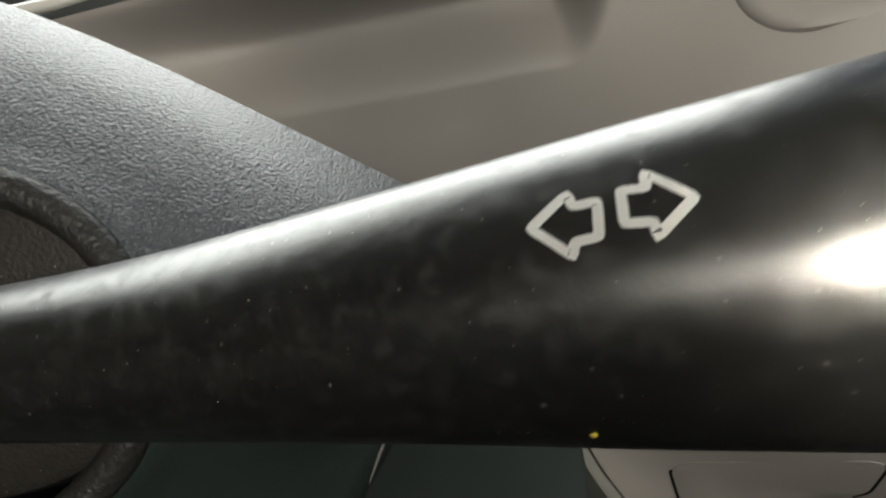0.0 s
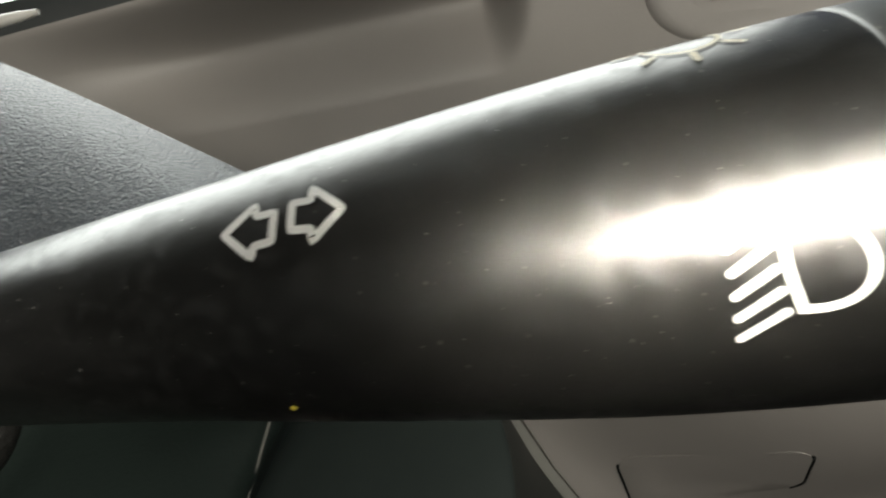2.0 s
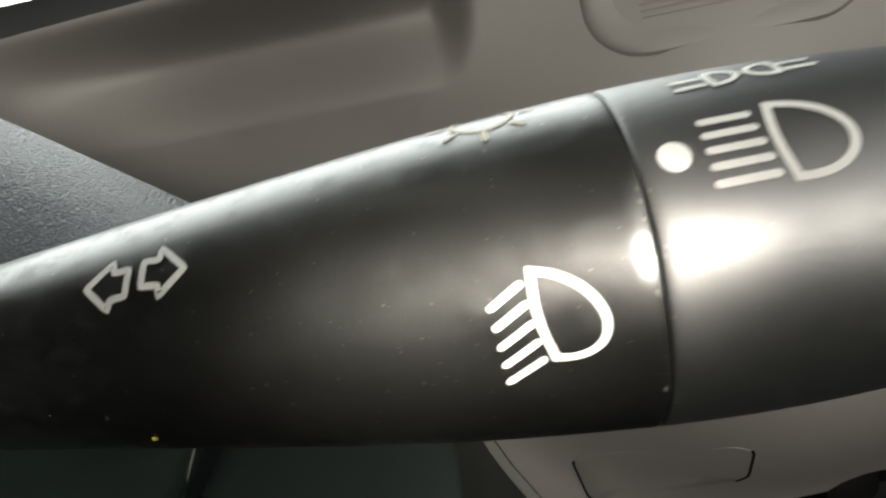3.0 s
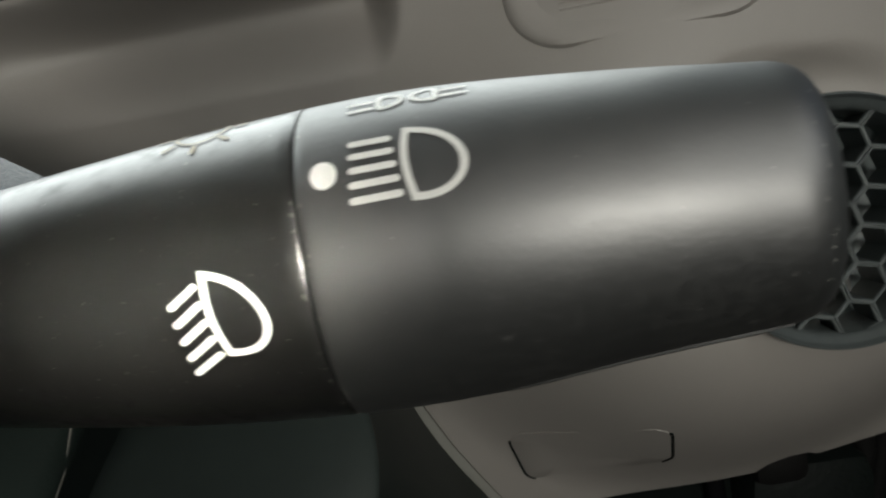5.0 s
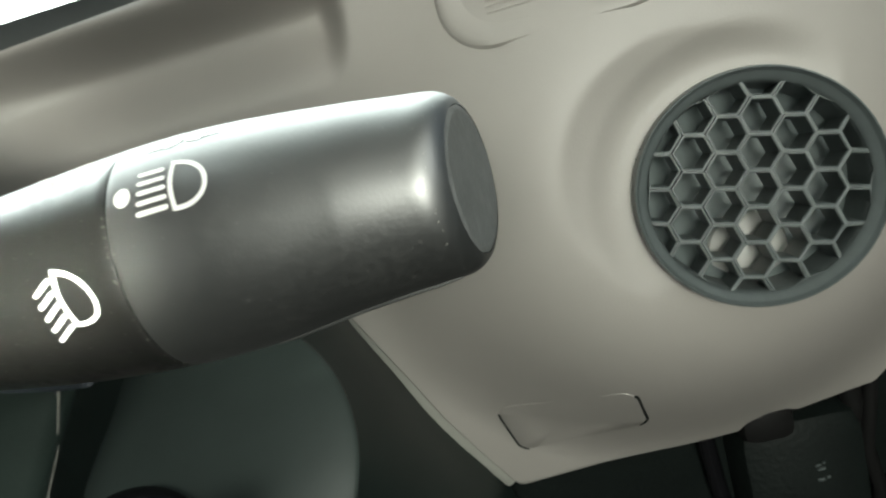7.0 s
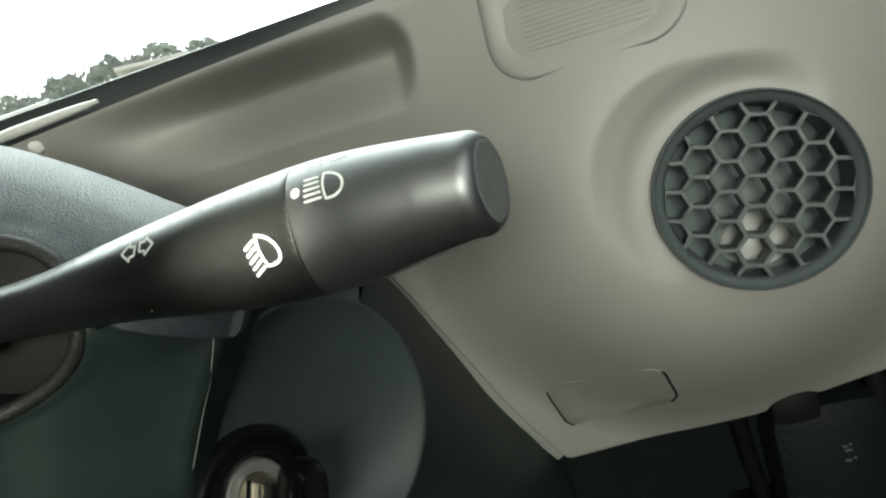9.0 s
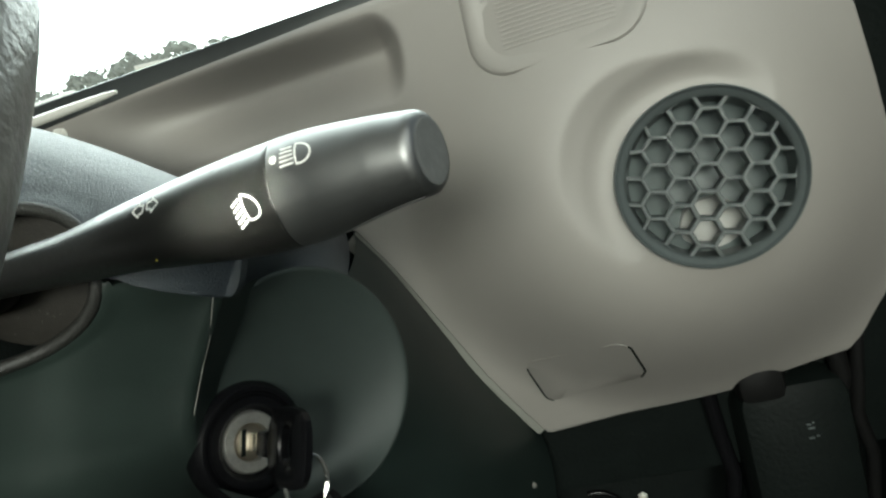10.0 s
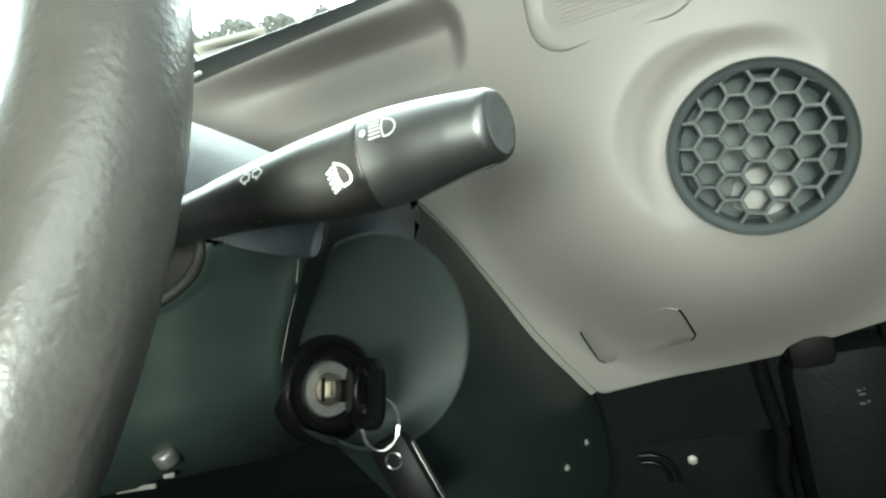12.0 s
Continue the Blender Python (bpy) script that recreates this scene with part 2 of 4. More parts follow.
def lathe(bm, profile, centre, axis, side, sides=48, closed=True):
    """Turns a profile of (along the axis, radius) round the axis."""
    c, a, s = Vector(centre), Vector(axis).normalized(), Vector(side)
    s = (s - a * s.dot(a)).normalized()
    t = a.cross(s)
    rings = []
    for h, r in profile:
        if r <= 1e-7:
            rings.append([bm.verts.new(c + a * h)])
        else:
            rings.append([bm.verts.new(c + a * h + r * (math.cos(2 * math.pi * k / sides) * s + math.sin(2 * math.pi * k / sides) * t)) for k in range(sides)])
    for p, q in zip(rings, rings[1:]):
        for k in range(sides):
            j = (k + 1) % sides
            loop = [p[k % len(p)], p[j % len(p)], q[j % len(q)], q[k % len(q)]]
            loop = [v for i, v in enumerate(loop) if v not in loop[:i]]
            if len(loop) > 2:
                bm.faces.new(loop)
    return bm


def smooth01(a, b, x):
    t = min(1, max(0, (x - a) / (b - a)))
    return t * t * (3 - 2 * t)


def along(table, x):
    """A value, or a tuple of values, between the rows of a table."""
    if x <= table[0][0]:
        return table[0][1]
    for (a, p), (b, q) in zip(table, table[1:]):
        if x <= b:
            t = (x - a) / (b - a)
            if isinstance(p, tuple):
                return tuple(u + (v - u) * t for u, v in zip(p, q))
            return p + (q - p) * t
    return table[-1][1]


# ---- dash panel ----
VC = Vector((0.241, 0.751))          # round vent's middle, x and z
UPLEFT = Vector((-0.60, 0.80))


def vent_plane(x, z):
    return 0.251 + 0.16 * ((Vector((x, z)) - VC).dot(UPLEFT))


CRATER = VC + Vector((-0.019, 0.012))     # the round recess that the vent leans out of


def panel_y(x, z):
    y = 0.295 - 0.063 * (x - 0.012) - 0.273 * (z - 0.8716)
    r = (Vector((x, z)) - CRATER).length
    # the panel swells towards the vent
    w = 1 - smooth01(0.054, 0.165 + 0.035 * max(0.0, (CRATER.y - z) / max(r, 1e-5)), r)
    y = y * (1 - w) + 0.2565 * w
    # the recess, with a soft ridge round it
    k = min(1.0, max(0.0, 0.056 - r) / 0.031)
    k = k - 0.035 * (1 - math.exp(-k / 0.035))
    y = y * (1 - k) + max(y, vent_plane(x, z) + 0.006) * k
    near = 1 - smooth01(0.049, 0.066, (Vector((x, z)) - VC).length)
    y = y * (1 - near) + max(y, vent_plane(x, z) + 0.006) * near
    # the long tray under the windscreen: sharp upper lip, soft floor
    sx = min(x, 0.0790)
    q = Vector((x - sx, z - (0.8710 + 0.03 * (0.076 - sx) * 0.25)))
    q.y *= 0.55 if q.y < 0 else 0.95
    y += 0.029 * (1 - smooth01(0.0, 0.0195, q.length)) * smooth01(-0.135, -0.035, x)
    # rolled top edge
    y += 0.006 * smooth01(0.886, 0.898, z) ** 2
    return y


PANEL_LOW = [(-0.34, 0.800), (-0.06, 0.800), (-0.005, 0.785), (0.024, 0.764), (0.040, 0.731), (0.052, 0.699), (0.065, 0.665), (0.077, 0.632),
             (0.091, 0.602), (0.107, 0.571), (0.111, 0.569), (0.180, 0.578), (0.244, 0.586), (0.249, 0.595), (0.259, 0.600), (0.270, 0.599), (0.278, 0.594),
             (0.322, 0.601), (0.330, 0.612), (0.337, 0.628), (0.349, 0.652)]
PANEL_TOP = 0.896


def dash_panel():
    bm = bmesh.new()
    xs, x = [], -0.34
    while x < 0.349:
        xs.append(x)
        x += 0.006 if x < -0.13 else 0.0012 if 0.06 < x < 0.10 else 0.0022
    xs.append(0.349)
    rows = 230
    cols = []
    for x in xs:
        low = along(PANEL_LOW, x)
        col = []
        for j in range(rows + 1):
            z = low + (0.832 - low) * j / 140 if j < 140 else 0.832 + (PANEL_TOP - 0.03 * max(0.0, 0.06 - x) - 0.832) * (j - 140) / (rows - 140)
            xx = x - 0.022 * smooth01(0.30, 0.349, x) * smooth01(0.66, 0.88, z)
            col.append(bm.verts.new((xx, panel_y(xx, z), z)))
        cols.append(col)
    for a, b in zip(cols, cols[1:]):
        for j in range(rows):
            mid = (a[j].co + b[j + 1].co) / 2
            if (Vector((mid.x, mid.z)) - VC).length > 0.0453:
                bm.faces.new((a[j], b[j], b[j + 1], a[j + 1]))
    # folded lower edge, top roll and right return
    back = [bm.verts.new((c[0].co.x, c[0].co.y + 0.022, c[0].co.z + 0.003)) for c in cols]
    lip = [bm.verts.new((c[0].co.x, c[0].co.y + 0.0015, c[0].co.z - 0.0012)) for c in cols]
    for i in range(len(cols) - 1):
        bm.faces.new((cols[i][0], cols[i + 1][0], lip[i + 1], lip[i]))
        bm.faces.new((lip[i], lip[i + 1], back[i + 1], back[i]))
    top = [bm.verts.new((c[-1].co.x, c[-1].co.y + 0.02, c[-1].co.z + 0.001)) for c in cols]
    for i in range(len(cols) - 1):
        bm.faces.new((cols[i][-1], top[i], top[i + 1], cols[i + 1][-1]))
    edge = [bm.verts.new((v.co.x + 0.001, v.co.y + 0.03, v.co.z)) for v in cols[-1]]
    for j in range(rows):
        bm.faces.new((cols[-1][j], edge[j], edge[j + 1], cols[-1][j + 1]))
    loose = [v for v in bm.verts if not v.link_faces]
    bmesh.ops.delete(bm, geom=loose, context="VERTS")
    return bm


dash = thing("dash_panel", (0.15, 0.34, 0.60), "beige moulded plastic dashboard panel with a shallow tray", "dashboard")
wpart("panel", dash_panel(), BEIGE, dash)


def edge_strip():
    """The grey return that runs beside the panel's sloping edge."""
    bm = bmesh.new()
    rows = []
    line = PANEL_LOW[3:10]
    for i, (x, z) in enumerate(line):
        y = panel_y(x, z)
        w = 0.0115 * (1 - 0.55 * i / (len(line) - 1))
        rows.append([bm.verts.new(p) for p in ((x - 0.0016, y + 0.0035, z - 0.001), (x - 0.0018 - w * 0.5, y + 0.0035, z - 0.001 - w * 0.35),
                                               (x - 0.0018 - w, y + 0.0055, z - 0.001 - w * 0.7), (x - 0.002 - w, y + 0.013, z - w * 0.7), (x, y + 0.013, z))])
    for a, b in zip(rows, rows[1:]):
        for k in range(5):
            bm.faces.new((a[k], a[(k + 1) % 5], b[(k + 1) % 5], b[k]))
    bm.faces.new(rows[0])
    bm.faces.new(rows[-1][::-1])
    return bm


wpart("edge_trim", edge_strip(), TRIM, dash, "grey plastic edge strip")


def on_panel(u, v, off):
    return Vector((u, panel_y(u, v) - off, v))


def rounded(cx, cz, hx, hz, r, n=8, shear=0.0):
    out = []
    for qx, qz, a0 in ((1, 1, 0), (-1, 1, 90), (-1, -1, 180), (1, -1, 270)):
        for k in range(n + 1):
            a = radians(a0 + 90 * k / n)
            dx, dz = qx * (hx - r) + r * math.cos(a), qz * (hz - r) + r * math.sin(a)
            out.append((cx + dx + shear * dz, cz + dz))
    return out


def plate(bm, outline, off, depth=0.003, round_edge=0.0008):
    """A thin plate that follows the panel."""
    cx, cz = sum(p[0] for p in outline) / len(outline), sum(p[1] for p in outline) / len(outline)
    rings = []
    for k, (s, o) in enumerate(((1.0, off - depth), (1.0, off - round_edge), (0.985, off), (0.6, off), (0.25, off))):
        rings.append([bm.verts.new(on_panel(cx + (x - cx) * s, cz + (z - cz) * s, o)) for x, z in outline])
    n = len(outline)
    for p, q in zip(rings, rings[1:]):
        for i in range(n):
            bm.faces.new((p[i], p[(i + 1) % n], q[(i + 1) % n], q[i]))
    bm.faces.new(rings[-1])
    return bm


# blanking plate in the lower panel
blank = thing("blanking_plate", (0.149, panel_y(0.149, 0.62), 0.62), "beige plastic blanking plate set into the dash", "cover plate")
bm = bmesh.new()
out_line = [(p[0], p[1] + 0.33 * (p[0] - 0.149)) for p in rounded(0.149, 0.6285, 0.037, 0.0225, 0.010, shear=-0.20)]
plate(bm, out_line, 0.0006)
cover = wpart("plate", bm, BEIGE, blank)
for a, b in ((0.42, 0.66), (0.86, 1.08)):
    bm = bmesh.new()
    n = len(out_line)
    seg = [out_line[int(n * (a + (b - a) * k / 12)) % n] for k in range(13)]
    tube(bm, [on_panel(x, z, 0.0003) for x, z in seg], 0.0008, 6)
    part("open_joint", bm, DARK, cover, "dark open joint")

# side demister
dem = thing("side_demister", (0.19, panel_y(0.19, 0.868), 0.868), "beige ribbed side window demister outlet in the dash", "air vent")
bm = bmesh.new()
line = rounded(0.186, 0.870, 0.048, 0.0385, 0.022, shear=0.05)
line = [(x, min(z, 0.894)) for x, z in line]
n = len(line)
rings = []
for s, o in ((1.03, -0.002), (1.02, 0.0001), (0.99, 0.0016), (0.94, 0.0019), (0.84, 0.0010), (0.78, -0.0006), (0.6, -0.0008)):
    rings.append([bm.verts.new(on_panel(0.186 + (x - 0.186) * s, 0.872 + (z - 0.872) * s, o)) for x, z in line])
for p, q in zip(rings, rings[1:]):
    for i in range(n):
        bm.faces.new((p[i], p[(i + 1) % n], q[(i + 1) % n], q[i]))
bm.faces.new(rings[-1])
surround = wpart("surround", bm, BEIGE, dem)
for k in range(18):
    z = 0.845 + 0.0025 * k
    bm = bmesh.new()
    tube(bm, [on_panel(0.156 + 0.06 * i / 8, z - 0.03 * (0.06 * i / 8), 0.0) for i in range(9)], 0.0006, 6)
    part("slat", bm, BEIGE, surround)
for k in range(9):
    x = 0.158 + 0.007 * k
    bm = bmesh.new()
    tube(bm, [on_panel(x + 0.05 * 0.04 * i / 6, 0.845 + 0.041 * i / 6, -0.0005) for i in range(7)], 0.0005, 6)
    part("cross_rib", bm, BEIGE, surround)

# ---- round honeycomb vent ----
# the axis points towards the cab
vent_axis = Vector((vent_plane(1, 0) - vent_plane(0, 0), -1.0, vent_plane(0, 1) - vent_plane(0, 0))).normalized()
vent_at = Vector((VC.x, vent_plane(VC.x, VC.y), VC.y))
vent = thing("round_vent", vent_at, "round slate-grey honeycomb air vent in the beige dash", "air vent")
flat = Vector((math.cos(radians(14)), 0, -math.sin(radians(14))))
vx = (flat - vent_axis * flat.dot(vent_axis)).normalized()
vz = vx.cross(vent_axis)
if vz.z < 0:
    vz = -vz
bm = bmesh.new()
lathe(bm, [(-0.030, 0.0440), (-0.004, 0.0476), (0.0005, 0.0474), (0.0026, 0.0469), (0.0029, 0.0463), (0.0022, 0.0458), (0.0008, 0.0455), (0.0002, 0.0448), (-0.0012, 0.0432), (-0.0026, 0.0418), (-0.0050, 0.0412), (-0.030, 0.0404)],
      vent_at, vent_axis, vx, 64)
wpart("bezel", bm, BEZEL, vent, "darker outer ring")
bm = bmesh.new()
lathe(bm, [(-0.022, 0.0412), (-0.026, 0.036), (-0.030, 0.022), (-0.032, 0.010), (-0.033, 0.0)], vent_at, vent_axis, vx, 48)
wpart("back_bowl", bm, BOWL, vent)
bm = bmesh.new()
lathe(bm, [(0.004, 0.0), (0.003, 0.010), (0.0, 0.0160), (-0.004, 0.0175)], vent_at - vent_axis * 0.026 - vz * 0.0275 + vx * 0.004, vent_axis, vx, 24)
wpart("deflector", bm, VENT_BACK, vent, "pale glossy deflector behind the grille")


def honeycomb():
    """Thin walls round each six-sided opening."""
    bm = bmesh.new()
    pitch, wall = 0.0142, 0.0013
    R = pitch / math.sqrt(3)
    for i in range(-4, 5):
        for j in range(-4, 5):
            cx, cz = i * pitch * math.sqrt(3) / 2, (j + 0.5 * (i % 2)) * pitch
            if math.hypot(cx, cz) > 0.0475:
                continue
            dome = 0.0035 * max(0.0, 1 - (math.hypot(cx, cz) / 0.042) ** 2)
            loops = []
            for rad, dep in ((R - 0.0002, -0.018), (R - wall, -0.018), (R - wall, dome - 0.003), (R - wall * 0.6, dome - 0.0023), (R - 0.0002, dome - 0.0023)):
                loop = []
                for k in range(6):
                    a = radians(60 * k)
                    px, pz = cx + rad * math.cos(a), cz + rad * math.sin(a)
                    f = min(1, (0.0418 if dep > -0.01 else 0.0410) / max(math.hypot(px, pz), 1e-6))
                    loop.append(bm.verts.new(vent_at + vx * px * f + vz * pz * f + vent_axis * dep))
                loops.append(loop)
            m = len(loops)
            for a in range(m):
                p, q = loops[a], loops[(a + 1) % m]
                for k in range(6):
                    bm.faces.new((p[k], p[(k + 1) % 6], q[(k + 1) % 6], q[k]))
    return bm


wpart("grille", honeycomb(), VENT, vent, "honeycomb grille", smooth=False)

# ---- lamp stalk ----
STEM = [(-0.09, (0.1165, 0.8030, 0.0072)), (-0.06, (0.1108, 0.8032, 0.0076)), (-0.03, (0.1049, 0.8034, 0.0085)), (0.0, (0.0989, 0.8033, 0.0097)), (0.03, (0.0912, 0.8043, 0.0117)),
        (0.055, (0.0882, 0.8042, 0.0144)), (0.08, (0.0862, 0.8039, 0.0167)), (0.105, (0.0812, 0.8045, 0.0165)), (0.125, (0.0771, 0.8052, 0.0139)),
        (0.14, (0.0746, 0.8050, 0.0121)), (0.147, (0.0734, 0.8050, 0.0114))]


def stem(x):
    """Axis y, axis z and radius of the stalk at x, on a smooth line."""
    k = [r[0] for r in STEM]
    q = [r[1] for r in STEM]
    n = len(k)
    i = min(max(sum(1 for a in k if a <= x) - 1, 0), n - 2)

    def slope(a, c):
        if a == 0:
            return (q[1][c] - q[0][c]) / (k[1] - k[0])
        if a == n - 1:
            return (q[-1][c] - q[-2][c]) / (k[-1] - k[-2])
        h0, h1 = k[a] - k[a - 1], k[a + 1] - k[a]
        return ((q[a + 1][c] - q[a][c]) / h1 * h0 + (q[a][c] - q[a - 1][c]) / h0 * h1) / (h0 + h1)

    h = k[i + 1] - k[i]
    t = (x - k[i]) / h
    return [(2 * t**3 - 3 * t**2 + 1) * q[i][c] + (t**3 - 2 * t**2 + t) * h * slope(i, c) + (3 * t**2 - 2 * t**3) * q[i + 1][c] + (t**3 - t**2) * h * slope(i + 1, c) for c in range(3)]


def on_stalk(x, a, off=0.0):
    """A point of the stalk's skin: a is the angle up from the driver's side, in radians."""
    cy, cz, r = stem(x)
    flat_by = 1 - 0.07 * min(1, max(0, x / 0.03)) * min(1, max(0, (0.125 - x) / 0.02))
    y = -(r * flat_by + off) * math.cos(a)
    return Vector((x + 0.25 * y * smooth01(0.120, 0.1395, x), cy + y, cz + (r + off) * math.sin(a)))


def turned(xs, offs, sides=72):
    bm = bmesh.new()
    rings = [[bm.verts.new(on_stalk(x, 2 * math.pi * k / sides, o)) for k in range(sides)] for x, o in zip(xs, offs)]
    for p, q in zip(rings, rings[1:]):
        for k in range(sides):
            bm.faces.new((p[k], p[(k + 1) % sides], q[(k + 1) % sides], q[k]))
    return bm, rings


SEAM = 0.0934
stalk = thing("lamp_stalk", (0.0, 0.099, 0.803), "black plastic headlamp and turn signal stalk with white symbols", "control stalk")
xs = [-0.09 + (SEAM - 0.0004 + 0.09) * i / 110 for i in range(111)]
bm, rings = turned(xs + [SEAM - 0.0002, SEAM - 0.0001, SEAM - 0.00008], [0.0] * 111 + [-0.00008, -0.0003, -0.003])
bm.faces.new(rings[0])
stem_part = wpart("stem", bm, STALK, stalk)
xs = [SEAM, SEAM + 0.00003, SEAM + 0.00012] + [SEAM + 0.0003 + (0.1376 - SEAM - 0.0003) * i / 50 for i in range(51)]
bm, rings = turned(xs + [0.1384, 0.1391, 0.1397, 0.1402, 0.1406, 0.1409], [-0.003, -0.0003, -0.00008] + [0.0] * 51 + [-0.0001, -0.0003, -0.0006, -0.0010, -0.0015, -0.0021])
knob_part = wpart("turning_knob", bm, KNOB, stalk, "turning end of the stalk")
bm = bmesh.new()
sides = 72
rings = []
for x, o in ((0.1408, -0.0022), (0.1410, -0.0027), (0.14105, -0.0031), (0.1410, -0.0036), (0.14095, -0.0070)):
    rings.append([bm.verts.new(on_stalk(x, 2 * math.pi * k / sides, o)) for k in range(sides)])
for p, q in zip(rings, rings[1:]):
    for k in range(sides):
        bm.faces.new((p[k], p[(k + 1) % sides], q[(k + 1) % sides], q[k]))
bm.faces.new(rings[-1])
wpart("end_cap", bm, STALK_END, stalk, "worn matt end cap")
bm = bmesh.new()
tube(bm, [on_stalk(0.1075 + 0.0300 * i / 24, -1.32 + 0.10 * i / 24, 0.0) for i in range(25)], 0.0004, 8,
     radii=[0.0002 + 0.0002 * min(1, i / 3, (24 - i) / 3) for i in range(25)])
part("moulding_ridge", bm, KNOB, knob_part, "thin raised moulding line")


def stroke(bm, pts, width, closed=False, lift=0.00012, x0=0.0):
    """A printed line: pts in millimetres, along the stalk and up round it (arc length)."""
    p = [Vector(a) for a in pts]
    # close spacing, so that the print follows the curve
    fine = []
    m = len(p)
    for i in range(m if closed else m - 1):
        a, b = p[i], p[(i + 1) % m]
        steps = max(1, int((b - a).length / 0.5))
        fine += [a + (b - a) * k / steps for k in range(steps)]
    if not closed:
        fine.append(p[-1])
    n = len(fine)
    left, right = [], []
    for i, c in enumerate(fine):
        a = fine[i - 1] if closed or i else c
        b = fine[(i + 1) % n] if closed or i < n - 1 else c
        d0, d1 = (c - a), (b - c)
        if d0.length < 1e-9:
            d0 = d1
        if d1.length < 1e-9:
            d1 = d0
        d0, d1 = d0.normalized(), d1.normalized()
        d = (d0 + d1).normalized() if (d0 + d1).length > 1e-6 else d1
        s = Vector((-d.y, d.x))
        k = 1 / max(0.55, abs(d.dot(d1)))
        left.append(c + s * width / 2 * k)
        right.append(c - s * width / 2 * k)
        if not closed and i in (0, n - 1):
            # round end
            out, cap = (-d if i == 0 else d), []
            for deg in (30, 60, 85):
                q = c + out * width / 2 * math.sin(radians(deg))
                cap.append((q + s * width / 2 * math.cos(radians(deg)), q - s * width / 2 * math.cos(radians(deg))))
            if i == 0:
                left[:0], right[:0] = [q[0] for q in cap[::-1]], [q[1] for q in cap[::-1]]
            else:
                left += [q[0] for q in cap]
                right += [q[1] for q in cap]

    def skin(q):
        x = q.x / 1000
        return bm.verts.new(on_stalk(x, q.y / 1000 / stem(x)[2], lift))

    lv, rv = [skin(q) for q in left], [skin(q) for q in right]
    m = len(lv)
    for i in range(m if closed else m - 1):
        j = (i + 1) % m
        bm.faces.new((lv[i], lv[j], rv[j], rv[i]))


def softened(pts, r):
    """A closed outline with its corners cut round by r."""
    out = []
    for i, p in enumerate(pts):
        a, p, b = Vector(pts[i - 1]), Vector(p), Vector(pts[(i + 1) % len(pts)])
        u, v = p + (a - p).normalized() * r, p + (b - p).normalized() * r
        out += [tuple(u), tuple(0.25 * u + 0.5 * p + 0.25 * v), tuple(v)]
    return out


def lens_outline(flat_a, flat_b, nose, n=26):
    """The lamp symbol's outline: a bowed back and a rounded nose."""
    a, b, t = Vector(flat_a), Vector(flat_b), Vector(nose)
    mid = (a + b) / 2
    half, ahead = (a - b) / 2, t - mid
    out = []
    for k in range(n + 1):
        f = math.pi / 2 - math.pi * k / n
        out.append(mid + half * math.sin(f) * (1.0 - 0.05 * math.cos(f)) + ahead * max(0.0, math.cos(f)) ** 0.85)
    for k in range(1, 8):
        f = k / 8
        out.append(b + (a - b) * f - ahead * 0.10 * math.sin(math.pi * f))
    return [tuple(p) for p in out]


# turn signal arrows
for pts in (((41.1, 8.35), (44.1, 10.9), (44.3, 9.7), (46.0, 9.9), (45.6, 7.1), (43.9, 6.9), (43.6, 5.9)),
            ((52.2, 9.1), (49.3, 6.6), (49.3, 7.7), (47.4, 7.8), (47.7, 10.5), (49.4, 10.4), (49.6, 11.7))):
    bm = bmesh.new()
    stroke(bm, softened(pts, 0.30), 0.76, True)
    part("arrow_symbol", bm, WHITE, stem_part, "white printed turn arrow")
# low beam symbol on the stem
low_sym = bmesh.new()
stroke(low_sym, lens_outline((83.4, 4.0), (84.3, -3.7), (88.7, -0.7)), 0.70, True)
for k in range(5):
    f = k / 4
    a = Vector((82.3, 3.0)).lerp(Vector((83.2, -3.8)), f)
    b = Vector((79.7, 1.4)).lerp(Vector((80.2, -5.6)), f)
    bar = bmesh.new()
    stroke(bar, [a, b], 0.70)
    part("beam_bar", bar, WHITE, stem_part, "white printed beam line")
part("low_beam_symbol", low_sym, WHITE, stem_part, "white printed low beam symbol")
# marker dot and main symbol on the knob
bm = bmesh.new()
dot = [on_stalk((96.3 + 1.28 * math.cos(2 * math.pi * k / 28)) / 1000, (11.3 + 1.45 * math.sin(2 * math.pi * k / 28)) / 1000 / stem(0.0963)[2], 0.00012) for k in range(28)]
hub = bm.verts.new(on_stalk(0.0963, 0.0113 / stem(0.0963)[2], 0.00014))
dv = [bm.verts.new(p) for p in dot]
for k in range(28):
    bm.faces.new((hub, dv[k], dv[(k + 1) % 28]))
part("marker_dot", bm, WHITE, knob_part, "white printed dot")
hb = bmesh.new()
stroke(hb, lens_outline((104.2, 14.6), (104.3, 7.6), (108.9, 10.4)), 0.68, True)
for k in range(5):
    f = k / 4
    a = Vector((102.5, 14.0)).lerp(Vector((103.0, 8.2)), f)
    b = Vector((99.1, 14.1)).lerp(Vector((98.8, 8.2)), f)
    bar = bmesh.new()
    stroke(bar, [a, b], 0.70)
    part("beam_bar", bar, WHITE, knob_part, "white printed beam line")
part("headlamp_symbol", hb, WHITE, knob_part, "white printed headlamp symbol")
